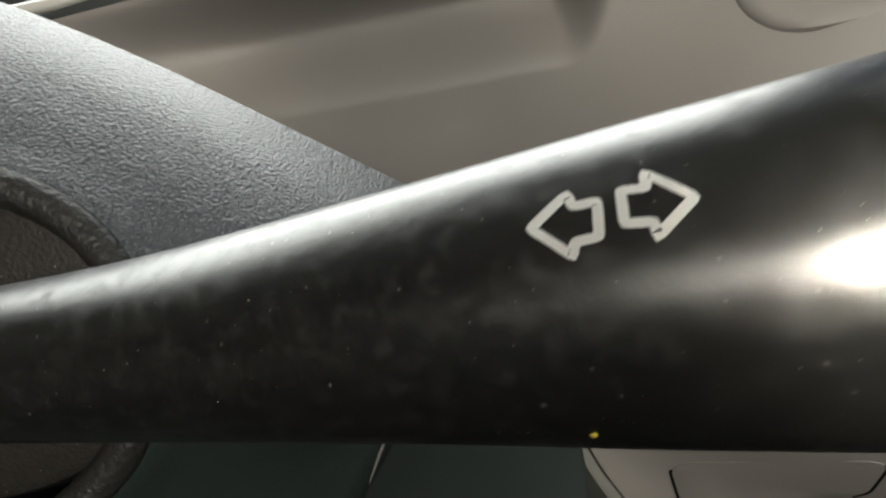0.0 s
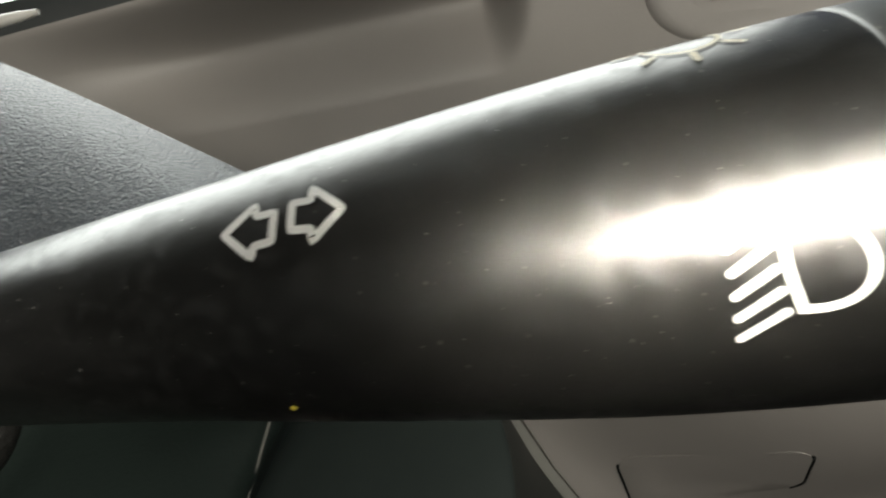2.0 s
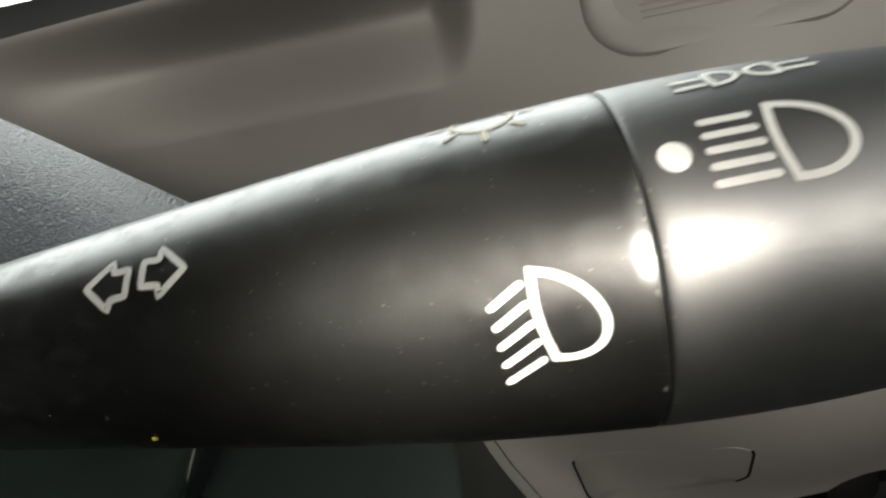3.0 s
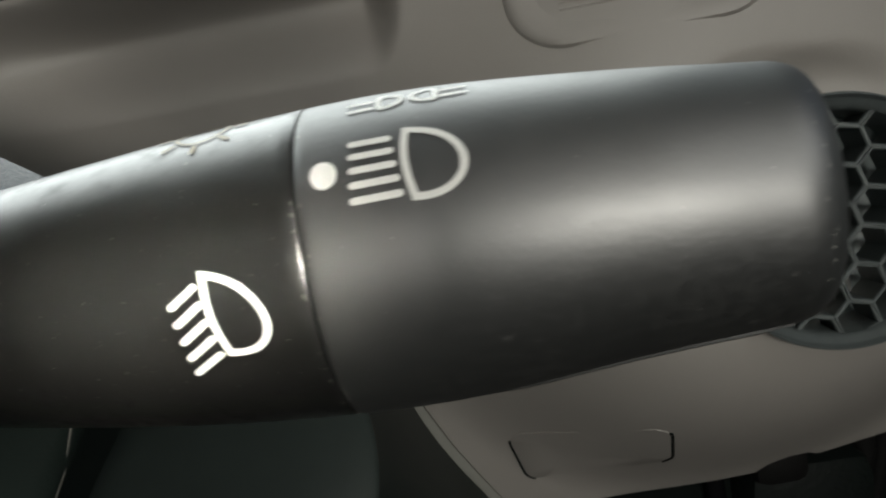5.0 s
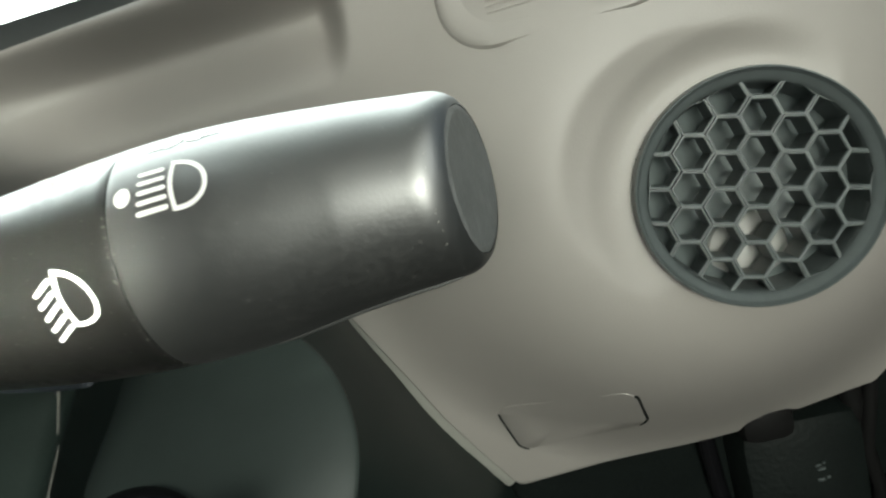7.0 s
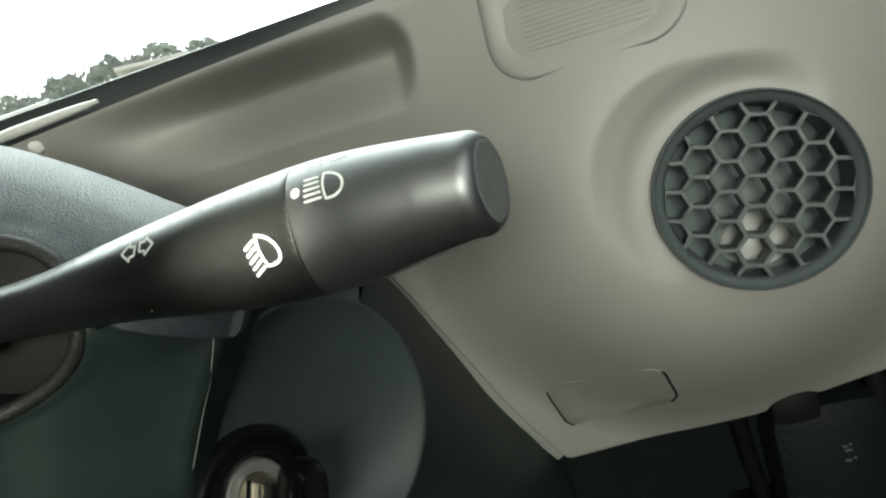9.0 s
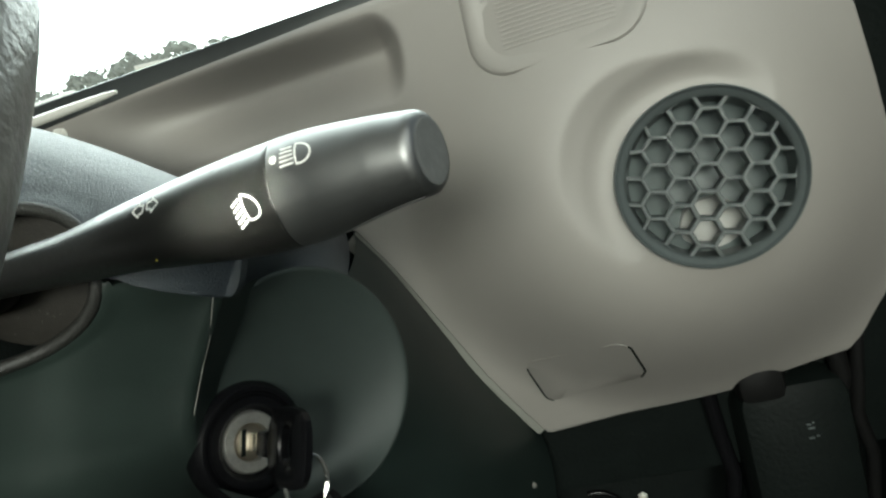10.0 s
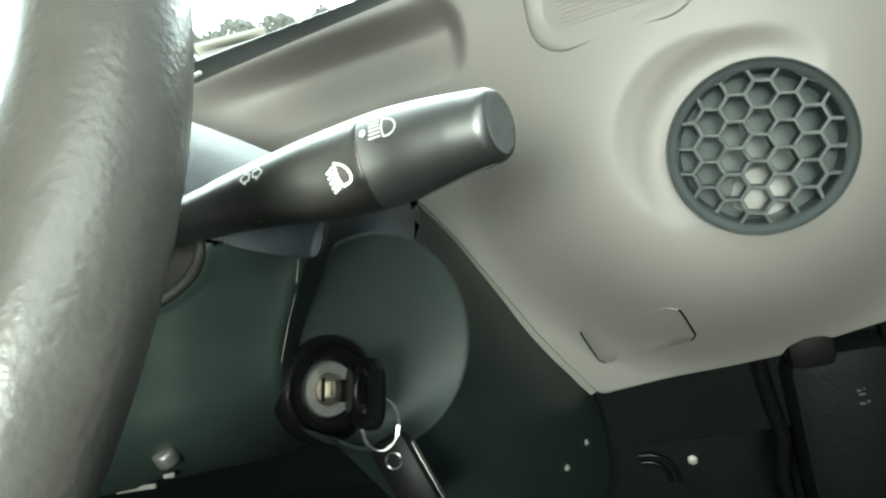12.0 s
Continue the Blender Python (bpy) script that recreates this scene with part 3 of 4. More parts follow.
# side lamp symbol near the upper edge of the knob
sl = bmesh.new()
for x0, sgn in ((102.0, 1), (107.1, -1)):
    stroke(sl, lens_outline((x0, 21.9), (x0, 18.9), (x0 + sgn * 2.1, 20.4), 16), 0.55, True)
for x0, x1, v in ((99.0, 101.2, 19.3), (99.0, 101.2, 20.9), (107.8, 110.0, 20.9), (107.8, 110.0, 19.3)):
    stroke(sl, [(x0, v), (x1, v)], 0.55)
part("side_lamp_symbol", sl, WHITE, knob_part, "white printed side lamp symbol")
bm = bmesh.new()
lathe(bm, [(0.0, 0.00035), (0.0002, 0.0002), (0.00025, 0.0)], on_stalk(0.0434, -0.72), (0, -0.75, -0.66), (1, 0, 0), 10)
part("paint_speck", bm, YELLOW, stem_part, "tiny yellow paint speck")
# dimmer lamp symbol on top of the stem
sn = bmesh.new()
arc = [(82.2 + 3.0 * math.cos(radians(a)), 23.4 + 3.2 * math.sin(radians(a))) for a in range(180, 541, 15)]
stroke(sn, arc[:-1], 0.45, True)
lamp_print = part("illumination_symbol", sn, AGED, stem_part, "yellowed printed lamp symbol")
for a in range(180, 540, 45):
    d = Vector((math.cos(radians(a)), math.sin(radians(a))))
    sn = bmesh.new()
    stroke(sn, [Vector((82.2, 23.4)) + d * 3.8, Vector((82.2, 23.4)) + d * 5.2], 0.55)
    part("ray", sn, AGED, lamp_print)

# pale worn flecks beside the seam
rnd = random.Random(7)
bm = bmesh.new()
for k in range(34):
    a = rnd.uniform(-1.25, 1.35)
    x = SEAM + rnd.choice((-0.00045, 0.00042)) + rnd.gauss(0, 0.0001)
    w, h = rnd.uniform(0.00005, 0.00016), rnd.uniform(0.004, 0.018)
    bm.faces.new([bm.verts.new(on_stalk(x + u * w, a + v * h, 0.00004)) for u, v in ((-1, -0.3), (-0.2, -1), (1, -0.4), (0.5, 0.8), (-0.6, 1))])
part("seam_wear", bm, TRIM, stem_part, "pale worn flecks along the seam", smooth=False)
bm = bmesh.new()
for k in range(16):
    a = rnd.uniform(-1.5, 1.5)
    x = 0.1392 + rnd.gauss(0, 0.00025)
    w, h = rnd.uniform(0.00004, 0.00012), rnd.uniform(0.005, 0.016)
    bm.faces.new([bm.verts.new(on_stalk(x + u * w, a + v * h, 0.00005)) for u, v in ((-1, -0.3), (-0.2, -1), (1, -0.4), (0.5, 0.8), (-0.6, 1))])
part("edge_wear", bm, TRIM, knob_part, "pale worn flecks along the end", smooth=False)

# ---- steering column shroud ----
TAU = 0.5996
WC = Vector((-0.1143, -0.0133, 0.8354))
CA = Vector((0, math.cos(TAU), -math.sin(TAU)))
CV = Vector((0, math.sin(TAU), math.cos(TAU)))


def col(s, u, v):
    return WC + CA * s + Vector((u, 0, 0)) + CV * v


OUTLINE_R = [(-0.114, 0.892), (-0.085, 0.876), (-0.062, 0.863), (-0.030, 0.8475), (0.003, 0.831), (0.017, 0.8185), (0.026, 0.808), (0.031, 0.797), (0.031, 0.786), (0.026, 0.776),
             (0.017, 0.768), (0.003, 0.750), (-0.011, 0.730), (-0.021, 0.708), (-0.027, 0.685), (-0.031, 0.660), (-0.040, 0.632), (-0.060, 0.612), (-0.090, 0.604), (-0.114, 0.603)]
MID = Vector((-0.114, 0.770))
OUTLINE = [Vector(p) for p in OUTLINE_R] + [Vector((2 * MID.x - x, z)) for x, z in OUTLINE_R[-2:0:-1]]
SLOT = Vector((-0.060, 0.797))


def seam_z(x):
    return 0.800 if x < -0.020 else 0.800 - 0.86 * (x + 0.020)


def slot_value(x, z):
    """Below 1 inside the opening that the stalk comes out of."""
    return math.hypot((x - SLOT.x) / 0.045, (z - SLOT.y) / (0.033 if z > SLOT.y else 0.028))


def edge_distance(p):
    best = 1.0
    for a, b in zip(OUTLINE, OUTLINE[1:] + OUTLINE[:1]):
        ab = b - a
        t = min(1, max(0, (p - a).dot(ab) / ab.length_squared))
        best = min(best, (a + ab * t - p).length)
    return best


def shroud_y(p):
    d = edge_distance(p)
    y = 0.149 - 0.030 * smooth01(0, 0.05, d) - 0.055 * smooth01(0.045, 0.11, d)
    y += 0.0022 * (1 - smooth01(0, 0.0035, d))
    # rolled lip round the stalk opening
    e = (slot_value(p.x, p.y) - 1) * 0.036
    y -= 0.0016 * (1 - smooth01(0.001, 0.006, abs(e - 0.003)))
    y += 14.0 * max(0.0, 0.716 - p.y) ** 2
    w = smooth01(0.765, 0.797, p.y)
    return y * (1 - w) + upper_y(p.x, p.y) * w


def crest_z(x):
    """Height of the upper half's top edge."""
    x = x if x > MID.x else 2 * MID.x - x
    return 0.8280 - 0.73 * x - 2.07 * max(0.0, -x - 0.01) ** 2 - 150 * max(0.0, x - 0.028) ** 2


def upper_y(x, z):
    top = max(0.0, (crest_z(x) - z) / 1.238)
    # the edge below the stalk, softly joined to the top edge
    low = max(0.0, -0.805 * (x - 0.017) + 0.593 * (z - 0.766))
    h = max(0.0, 1 - abs(top - low) / 0.012)
    d = max(0.0, min(top, low) - 0.003 * h * h)
    k = min(1.0, d / 0.05)
    y = 0.1515 - 0.032 * (1 - (1 - k) ** 2) - 0.055 * smooth01(0.045, 0.11, d)
    y += 0.006 * max(0.0, 1 - top / 0.007) ** 2 + 0.010 * max(0.0, 1 - top / 0.020) ** 2
    e = (slot_value(x, z) - 1) * 0.036
    return y - 0.0014 * (1 - smooth01(0.0005, 0.005, abs(e - 0.0025)))


def upper_shell():
    bm = bmesh.new()
    xs, x = [], 2 * MID.x - 0.032
    while x < 0.032:
        xs.append(x)
        x += 0.0045 if x < -0.114 else 0.0008
    xs.append(0.032)
    R = 44
    cols = []
    for x in xs:
        inside = 1 - ((x - SLOT.x) / 0.045) ** 2
        low = 0.800 if x < -0.105 else seam_z(x) + 110 * max(0.0, x - 0.016) ** 2
        if inside > 0:
            low = max(low - 0.004, SLOT.y + 0.033 * math.sqrt(inside))
        top = crest_z(x)
        col = [bm.verts.new((x, upper_y(x, low) + 0.006, low - 0.0004)), bm.verts.new((x, upper_y(x, low) + 0.001, low - 0.0003))]
        for j in range(R + 1):
            f = j / R
            z = low + (top - low) * (1 - (1 - f) ** 1.5)
            col.append(bm.verts.new((x, upper_y(x, z), z)))
        for dep in (0.0012, 0.004, 0.02, 0.05):
            v = col[R + 2].co
            col.append(bm.verts.new((v.x - 0.62 * dep, v.y + dep, v.z - 0.0002 - 0.35 * dep)))
        cols.append(col)
    for a, b in zip(cols, cols[1:]):
        for j in range(len(a) - 1):
            bm.faces.new((a[j], b[j], b[j + 1], a[j + 1]))
    end = [bm.verts.new((v.co.x - 0.02, v.co.y + 0.03, v.co.z)) for v in cols[-1][2:R + 3]]
    for j in range(R):
        bm.faces.new((cols[-1][j + 2], end[j], end[j + 1], cols[-1][j + 3]))
    return bm


def smooth_outline(n):
    """The outline, rounded, as points at even angles round the middle."""
    dense = []
    m = len(OUTLINE)
    for i in range(m):
        p0, p1, p2, p3 = OUTLINE[i - 1], OUTLINE[i], OUTLINE[(i + 1) % m], OUTLINE[(i + 2) % m]
        for k in range(10):
            t = k / 10
            dense.append(0.5 * (2 * p1 + (p2 - p0) * t + (2 * p0 - 5 * p1 + 4 * p2 - p3) * t * t + (3 * p1 - p0 - 3 * p2 + p3) * t**3))
    return dense


def shell(upper):
    bm = bmesh.new()
    ring = smooth_outline(0)
    N, R = len(ring), 70
    steps = [1 - (1 - k / R) ** 1.0 for k in range(R + 1)]
    grid = []
    for q in ring:
        row = []
        for f in steps[1:]:
            p = MID + (q - MID) * f
            row.append(bm.verts.new((p.x, shroud_y(p), p.y)))
        grid.append(row)
    for i in range(N):
        a, b = grid[i], grid[(i + 1) % N]
        for k in range(R - 1):
            c = (a[k].co + b[k + 1].co) / 2
            over = c.z > seam_z(c.x)
            if slot_value(c.x, c.z) > 1 and over == upper:
                bm.faces.new((a[k], b[k], b[k + 1], a[k + 1]))
    # outer wall going back
    rim = [g[-1] for g in grid]
    for depth, drop in ((0.004, 0.002), (0.04, 0.025), (0.06, 0.038)):
        nxt = [bm.verts.new((v.co.x - 0.62 * depth * smooth01(0.775, 0.80, v.co.z), v.co.y + depth, v.co.z - drop * smooth01(0.782, 0.80, v.co.z))) for v in rim]
        for i in range(N):
            a, b = rim[i], rim[(i + 1) % N]
            m = (a.co + b.co) / 2
            if (m.z > seam_z(m.x) - 0.0) == upper:
                bm.faces.new((a, b, nxt[(i + 1) % N], nxt[i]))
        rim = nxt
    bmesh.ops.delete(bm, geom=[v for v in bm.verts if not v.link_faces], context="VERTS")
    # trim the cut edges to clean lines, with a thin turned-in lip
    border = [v for v in bm.verts if any(len(e.link_faces) == 1 for e in v.link_edges)]
    for v in border:
        e = slot_value(v.co.x, v.co.z)
        if 0.85 < e < 1.2:
            v.co.x, v.co.z = SLOT.x + (v.co.x - SLOT.x) / e, SLOT.y + (v.co.z - SLOT.y) / e
        elif abs(v.co.z - seam_z(v.co.x)) < 0.006 and v.co.y < 0.155:
            v.co.z = seam_z(v.co.x) + (0.0005 if upper else -0.0005)
    lip = [e for e in bm.edges if len(e.link_faces) == 1 and all(v.co.y < 0.158 for v in e.verts)]
    out = bmesh.ops.extrude_edge_only(bm, edges=lip)
    for v in [g for g in out["geom"] if isinstance(g, bmesh.types.BMVert)]:
        v.co.y += 0.006
    return bm


shroud = thing("column_shroud", (-0.114, 0.20, 0.603), "dark grained plastic steering column shroud in two halves", "column shroud")
wpart("upper_shell", upper_shell(), SHROUD, shroud, "grained black upper half", angle=70)
wpart("lower_shell", shell(False), LOWER, shroud, "dark grey lower half", angle=60)
bm = bmesh.new()
rings = []
for f, y in ((1.05, 0.165), (1.05, 0.149), (0.98, 0.1445), (0.80, 0.1430), (0.5, 0.1420), (0.2, 0.1415)):
    rings.append([bm.verts.new((SLOT.x - 0.004 + 0.045 * f * math.cos(2 * math.pi * k / 48), y, SLOT.y + 0.030 * f * math.sin(2 * math.pi * k / 48))) for k in range(48)])
for p, q in zip(rings, rings[1:]):
    for k in range(48):
        bm.faces.new((p[k], p[(k + 1) % 48], q[(k + 1) % 48], q[k]))
bm.faces.new(rings[-1])
wpart("switch_body", bm, SWITCH, shroud, "dusty dark switch body inside the opening")
bm = bmesh.new()
lip = []
for k in range(72):
    a = 2 * math.pi * k / 72
    p = Vector((SLOT.x + 0.0455 * math.cos(a), SLOT.y + (0.0335 if math.sin(a) > 0 else 0.0285) * math.sin(a)))
    lip.append((p.x, shroud_y(p) + 0.0012, p.y))
tube(bm, lip, 0.0030, 12, True)
wpart("opening_lip", bm, LIP, shroud, "rough worn lip round the stalk opening")
bm = bmesh.new()
tube(bm, [(-0.092, 0.142, 0.803), (-0.075, 0.130, 0.803), (-0.060, 0.115, 0.803), (-0.052, 0.1105, 0.803)], 0.014, 20, radii=[0.016, 0.015, 0.0125, 0.0085])
wpart("stalk_boot", bm, RUBBER, shroud, "black rubber stalk boot")
bm = bmesh.new()
bolt_at = Vector((-0.083, shroud_y(Vector((-0.083, 0.690))), 0.690))
lathe(bm, [(-0.0045, 0.0), (-0.0045, 0.0058), (-0.0040, 0.0062), (0.0022, 0.0060), (0.0034, 0.0050), (0.0039, 0.0032), (0.0040, 0.0)], bolt_at, (0.1, -0.35, 1.0), (1, 0, 0), 24)
wpart("dome_screw", bm, DULL_STEEL, shroud, "dull steel domed screw head")
for k, (dx, w) in enumerate(((0.0, 0.010), (0.014, 0.016), (0.034, 0.007))):
    p = Vector((-0.118 + dx * 0.7, 0.676))
    bm = bmesh.new()
    y = shroud_y(p)
    box(bm, (p.x, y - 0.0006, p.y - 0.0012), (p.x + w, y + 0.001, p.y + 0.0012), 0.0002)
    wpart("pale_bar", bm, TRIM, shroud, "pale unreadable print")

# pale beads standing in for the lit edges where the halves meet the lock
for line in (((-0.006, 0.1325, 0.7875), (0.0047, 0.1395, 0.7812), (0.0174, 0.1492, 0.7701)), ((0.0154, 0.1482, 0.7710), (0.0039, 0.1520, 0.7512), (-0.0043, 0.1532, 0.7401), (-0.0171, 0.1518, 0.7178))):
    bm = bmesh.new()
    tube(bm, line, 0.00028, 8)
    wpart("edge_glint", bm, TRIM, shroud, "pale bead for the lit edge")

# ---- ignition lock ----
LOCK_AT = Vector((-0.012, 0.178, 0.689))
LA = Vector((0.844, -0.534, 0.046)).normalized()      # the way the lock faces
LB = Vector((0.504, 0.761, -0.408))
LB = (LB - LA * LB.dot(LA)).normalized()
LU = LA.cross(LB)
if LU.z < 0:
    LU = -LU
DISH_AT = Vector((0.0242, 0.1955, 0.7054))
DISH_R, DISH_WIDE = 0.0600, 1.04
lock = thing("ignition_lock", tuple(LOCK_AT), "dark dished ignition lock housing with a bright steel barrel", "ignition lock")


def dish_rim(deg, r=DISH_R, h=0.0):
    """A point round the dish: 0 degrees lies towards the dash panel, 90 up."""
    return DISH_AT + LA * h + r * (DISH_WIDE * math.cos(radians(deg)) * LB + math.sin(radians(deg)) * LU)


def spline(pts, f):
    """A point on a smooth line through pts, f from 0 to 1."""
    f *= len(pts) - 1
    i = min(len(pts) - 2, int(f))
    t = f - i
    p0, p1, p2, p3 = pts[max(0, i - 1)], pts[i], pts[i + 1], pts[min(len(pts) - 1, i + 2)]
    return 0.5 * (2 * p1 + (p2 - p0) * t + (2 * p0 - 5 * p1 + 4 * p2 - p3) * t * t + (3 * p1 - p0 - 3 * p2 + p3) * t**3)


def sheet_between(first, last, swell, steps=12):
    """A skin from one line of points to another, bowed out by swell along the lock's axis."""
    bm = bmesh.new()
    rows = [[bm.verts.new(p.lerp(q, j / steps) + LA * swell * math.sin(math.pi * j / steps)) for j in range(steps + 1)] for p, q in zip(first, last)]
    for p, q in zip(rows, rows[1:]):
        for j in range(steps):
            bm.faces.new((p[j], q[j], q[j + 1], p[j + 1]))
    return bm


bm = bmesh.new()
rings = []
for f in (0.0, 0.1, 0.2, 0.3, 0.4, 0.5, 0.6, 0.7, 0.8, 0.88, 0.94, 0.98):
    c = LOCK_AT.lerp(DISH_AT, f) - LA * 0.004 * math.sin(math.pi * f)
    r, wide = 0.030 + (DISH_R - 0.0004 - 0.030) * f, 1 + (DISH_WIDE - 1) * f
    rings.append([bm.verts.new(c + r * (wide * math.cos(2 * math.pi * k / 96) * LB + math.sin(2 * math.pi * k / 96) * LU)) for k in range(96)])
for r, h in ((DISH_R, 0.0), (DISH_R + 0.0008, -0.0003), (DISH_R + 0.0016, -0.0010), (DISH_R + 0.0020, -0.0030)):
    rings.append([bm.verts.new(dish_rim(360 * k / 96, r, h)) for k in range(96)])
for p, q in zip(rings, rings[1:]):
    for k in range(96):
        bm.faces.new((p[k], p[(k + 1) % 96], q[(k + 1) % 96], q[k]))
# cut off level with the shroud's front edge
bmesh.ops.bisect_plane(bm, geom=bm.verts[:] + bm.edges[:] + bm.faces[:], plane_co=(0, 0.1535, 0), plane_no=(0, -1, 0), clear_outer=True)
wpart("dish", bm, BOSS, lock, angle=70)
# outer side of the housing, running on behind the dash panel, coloured dark for shade
far_line = [Vector((x - 0.010, panel_y(x, z) + 0.020, z)) for x, z in PANEL_LOW[3:10]]
far_line += [Vector(p) for p in ((0.104, 0.372, 0.535), (0.092, 0.362, 0.480), (0.060, 0.340, 0.430), (0.010, 0.300, 0.410))]
turns = (72, 48, 28, 10, -8, -24, -40, -56, -75, -98, -125)
near, far = [], []
for k in range(61):
    i = min(9, int(k / 6))
    near.append(dish_rim(turns[i] + (turns[i + 1] - turns[i]) * (k / 6 - i), DISH_R + 0.0014, -0.0010))
    far.append(spline(far_line, k / 60))
wpart("housing", sheet_between(near, far, 0.006), SHADED, lock, "outer side of the housing, darkened for shade", angle=70)
# cheek that joins the top of the dish to the upper half of the shroud
cheek_top = [Vector(p) for p in ((0.0140, 0.1470, 0.7700), (0.0205, 0.1470, 0.7780), (0.0300, 0.1475, 0.7910), (0.0340, 0.1800, 0.7940), (0.0340, 0.2300, 0.7920), (0.0260, 0.2900, 0.7840), (0.0140, 0.3300, 0.7640))]
near = [dish_rim(152 - 80 * k / 36, DISH_R + 0.0014, -0.0010) for k in range(37)]
wpart("cheek", sheet_between(near, [spline(cheek_top, k / 36) for k in range(37)], 0.003), SHROUD, lock, "dark cheek beside the shroud", angle=70)
bm = bmesh.new()
lathe(bm, [(-0.006, 0.0310), (0.0, 0.0306), (0.004, 0.0296), (0.006, 0.0275), (0.0058, 0.0255), (0.0040, 0.0245), (0.0040, 0.0238), (0.0062, 0.0228), (0.0058, 0.0190), (0.003, 0.0165), (-0.002, 0.0155)],
      LOCK_AT, LA, LU, 56)
wpart("surround_ring", bm, KEY, lock, "black plastic lock surround")
bm = bmesh.new()
lathe(bm, [(-0.004, 0.0158), (0.0022, 0.0156), (0.0036, 0.0146), (0.0030, 0.0098), (0.0008, 0.0092), (-0.001, 0.0090)], LOCK_AT, LA, LU, 48)
wpart("barrel_face", bm, WORN_STEEL, lock, "scratched bright steel collar")
bm = bmesh.new()
lathe(bm, [(-0.003, 0.0093), (0.0012, 0.0090), (0.0020, 0.0084), (0.0020, 0.0)], LOCK_AT, LA, LU, 32)
cylinder = wpart("cylinder", bm, BRASS, lock, "dull brass key cylinder")
lock_m = Matrix((( *LB, ), ( *LA, ), ( *LU, ))).transposed().to_4x4()
lock_m.translation = LOCK_AT
bm = bmesh.new()
box(bm, (-0.0052, 0.0012, -0.0068), (-0.0028, 0.0024, 0.0064), 0.0003, lock_m)
part("key_slot", bm, DARK, cylinder)

# ---- keys: local x across the plate, y out of the lock, z up ----
keys = thing("ignition_key", tuple(LOCK_AT + LA * 0.03), "black plastic headed key in the ignition on a steel split ring", "key")
bm = bmesh.new()
box(bm, (-0.0012, -0.002, -0.0042), (0.0012, 0.020, 0.0042), 0.0004, lock_m)
wpart("blade", bm, STEEL, keys, "steel blade")
bm = bmesh.new()
box(bm, (-0.0028, 0.0115, -0.0060), (0.0028, 0.024, 0.0060), 0.0012, lock_m)
wpart("shank", bm, KEY, keys, "black plastic shank")
bm = bmesh.new()
head = [(0.0385 + 0.0165 * math.copysign(abs(math.cos(a)) ** 0.6, math.cos(a)), 0.0185 * math.copysign(abs(math.sin(a)) ** 0.6, math.sin(a))) for a in [2 * math.pi * (k + 0.5) / 40 for k in range(40)]]
hole = [(0.0390 + 0.0052 * math.cos(a), 0.001 + 0.0095 * math.sin(a)) for a in [2 * math.pi * (k + 0.5) / 40 for k in range(40)]]
rings = []
for x, outl, s in ((-0.0020, hole, 1.0), (-0.0030, hole, 1.18), (-0.0030, head, 0.90), (-0.0017, head, 1.0), (0.0017, head, 1.0), (0.0030, head, 0.90), (0.0030, hole, 1.18), (0.0020, hole, 1.0)):
    cx = (0.0385, 0.0) if outl is head else (0.0390, 0.001)
    rings.append([bm.verts.new(lock_m @ Vector((x, cx[0] + (a - cx[0]) * s, cx[1] + (b - cx[1]) * s))) for a, b in outl])
for i in range(len(rings)):
    p, q = rings[i], rings[(i + 1) % len(rings)]
    for k in range(40):
        bm.faces.new((p[k], p[(k + 1) % 40], q[(k + 1) % 40], q[k]))
wpart("head", bm, KEY, keys, "black plastic head")
RING_AT = LOCK_AT + LA * 0.0430 + LU * -0.0160 + LB * 0.0068
bm = bmesh.new()
for off in (-0.0007, 0.0007):
    tube(bm, [RING_AT + LB * 0.0086 * math.cos(2 * math.pi * k / 44) + LA * (0.004 * math.cos(2 * math.pi * k / 44) + off) + LU * 0.0132 * math.sin(2 * math.pi * k / 44) for k in range(44)],
         0.0008, 8, True)
wpart("split_ring", bm, STEEL, keys, "bright steel split ring")

fob = thing("key_fob", tuple(RING_AT + LU * -0.05), "glossy black key fob hanging from the split ring", "key fob")
fm = Matrix.Translation(RING_AT + LB * 0.0155 + LA * 0.004 + LU * -0.0275) @ lock_m.to_3x3().to_4x4() @ Euler((radians(-8), radians(-30), radians(58))).to_matrix().to_4x4()
bm = bmesh.new()
box(bm, (-0.0115, -0.0060, -0.0240), (0.0115, 0.0060, 0.0235), 0.0055, fm)
fob_case = wpart("case", bm, FOB, fob)
bm = bmesh.new()
box(bm, (0.0110, -0.0022, -0.0180), (0.0121, 0.0022, 0.0150), 0.0005, fm)
part("steel_edge", bm, DULL_STEEL, fob_case, "steel edge band")
bm = bmesh.new()
tube(bm, [fm @ Vector((0.0042 * math.cos(a), 0.0064, 0.0115 + 0.0042 * math.sin(a))) for a in [2 * math.pi * k / 20 for k in range(20)]], 0.0008, 6, True)
part("eyelet", bm, STEEL, fob_case, "steel eyelet")

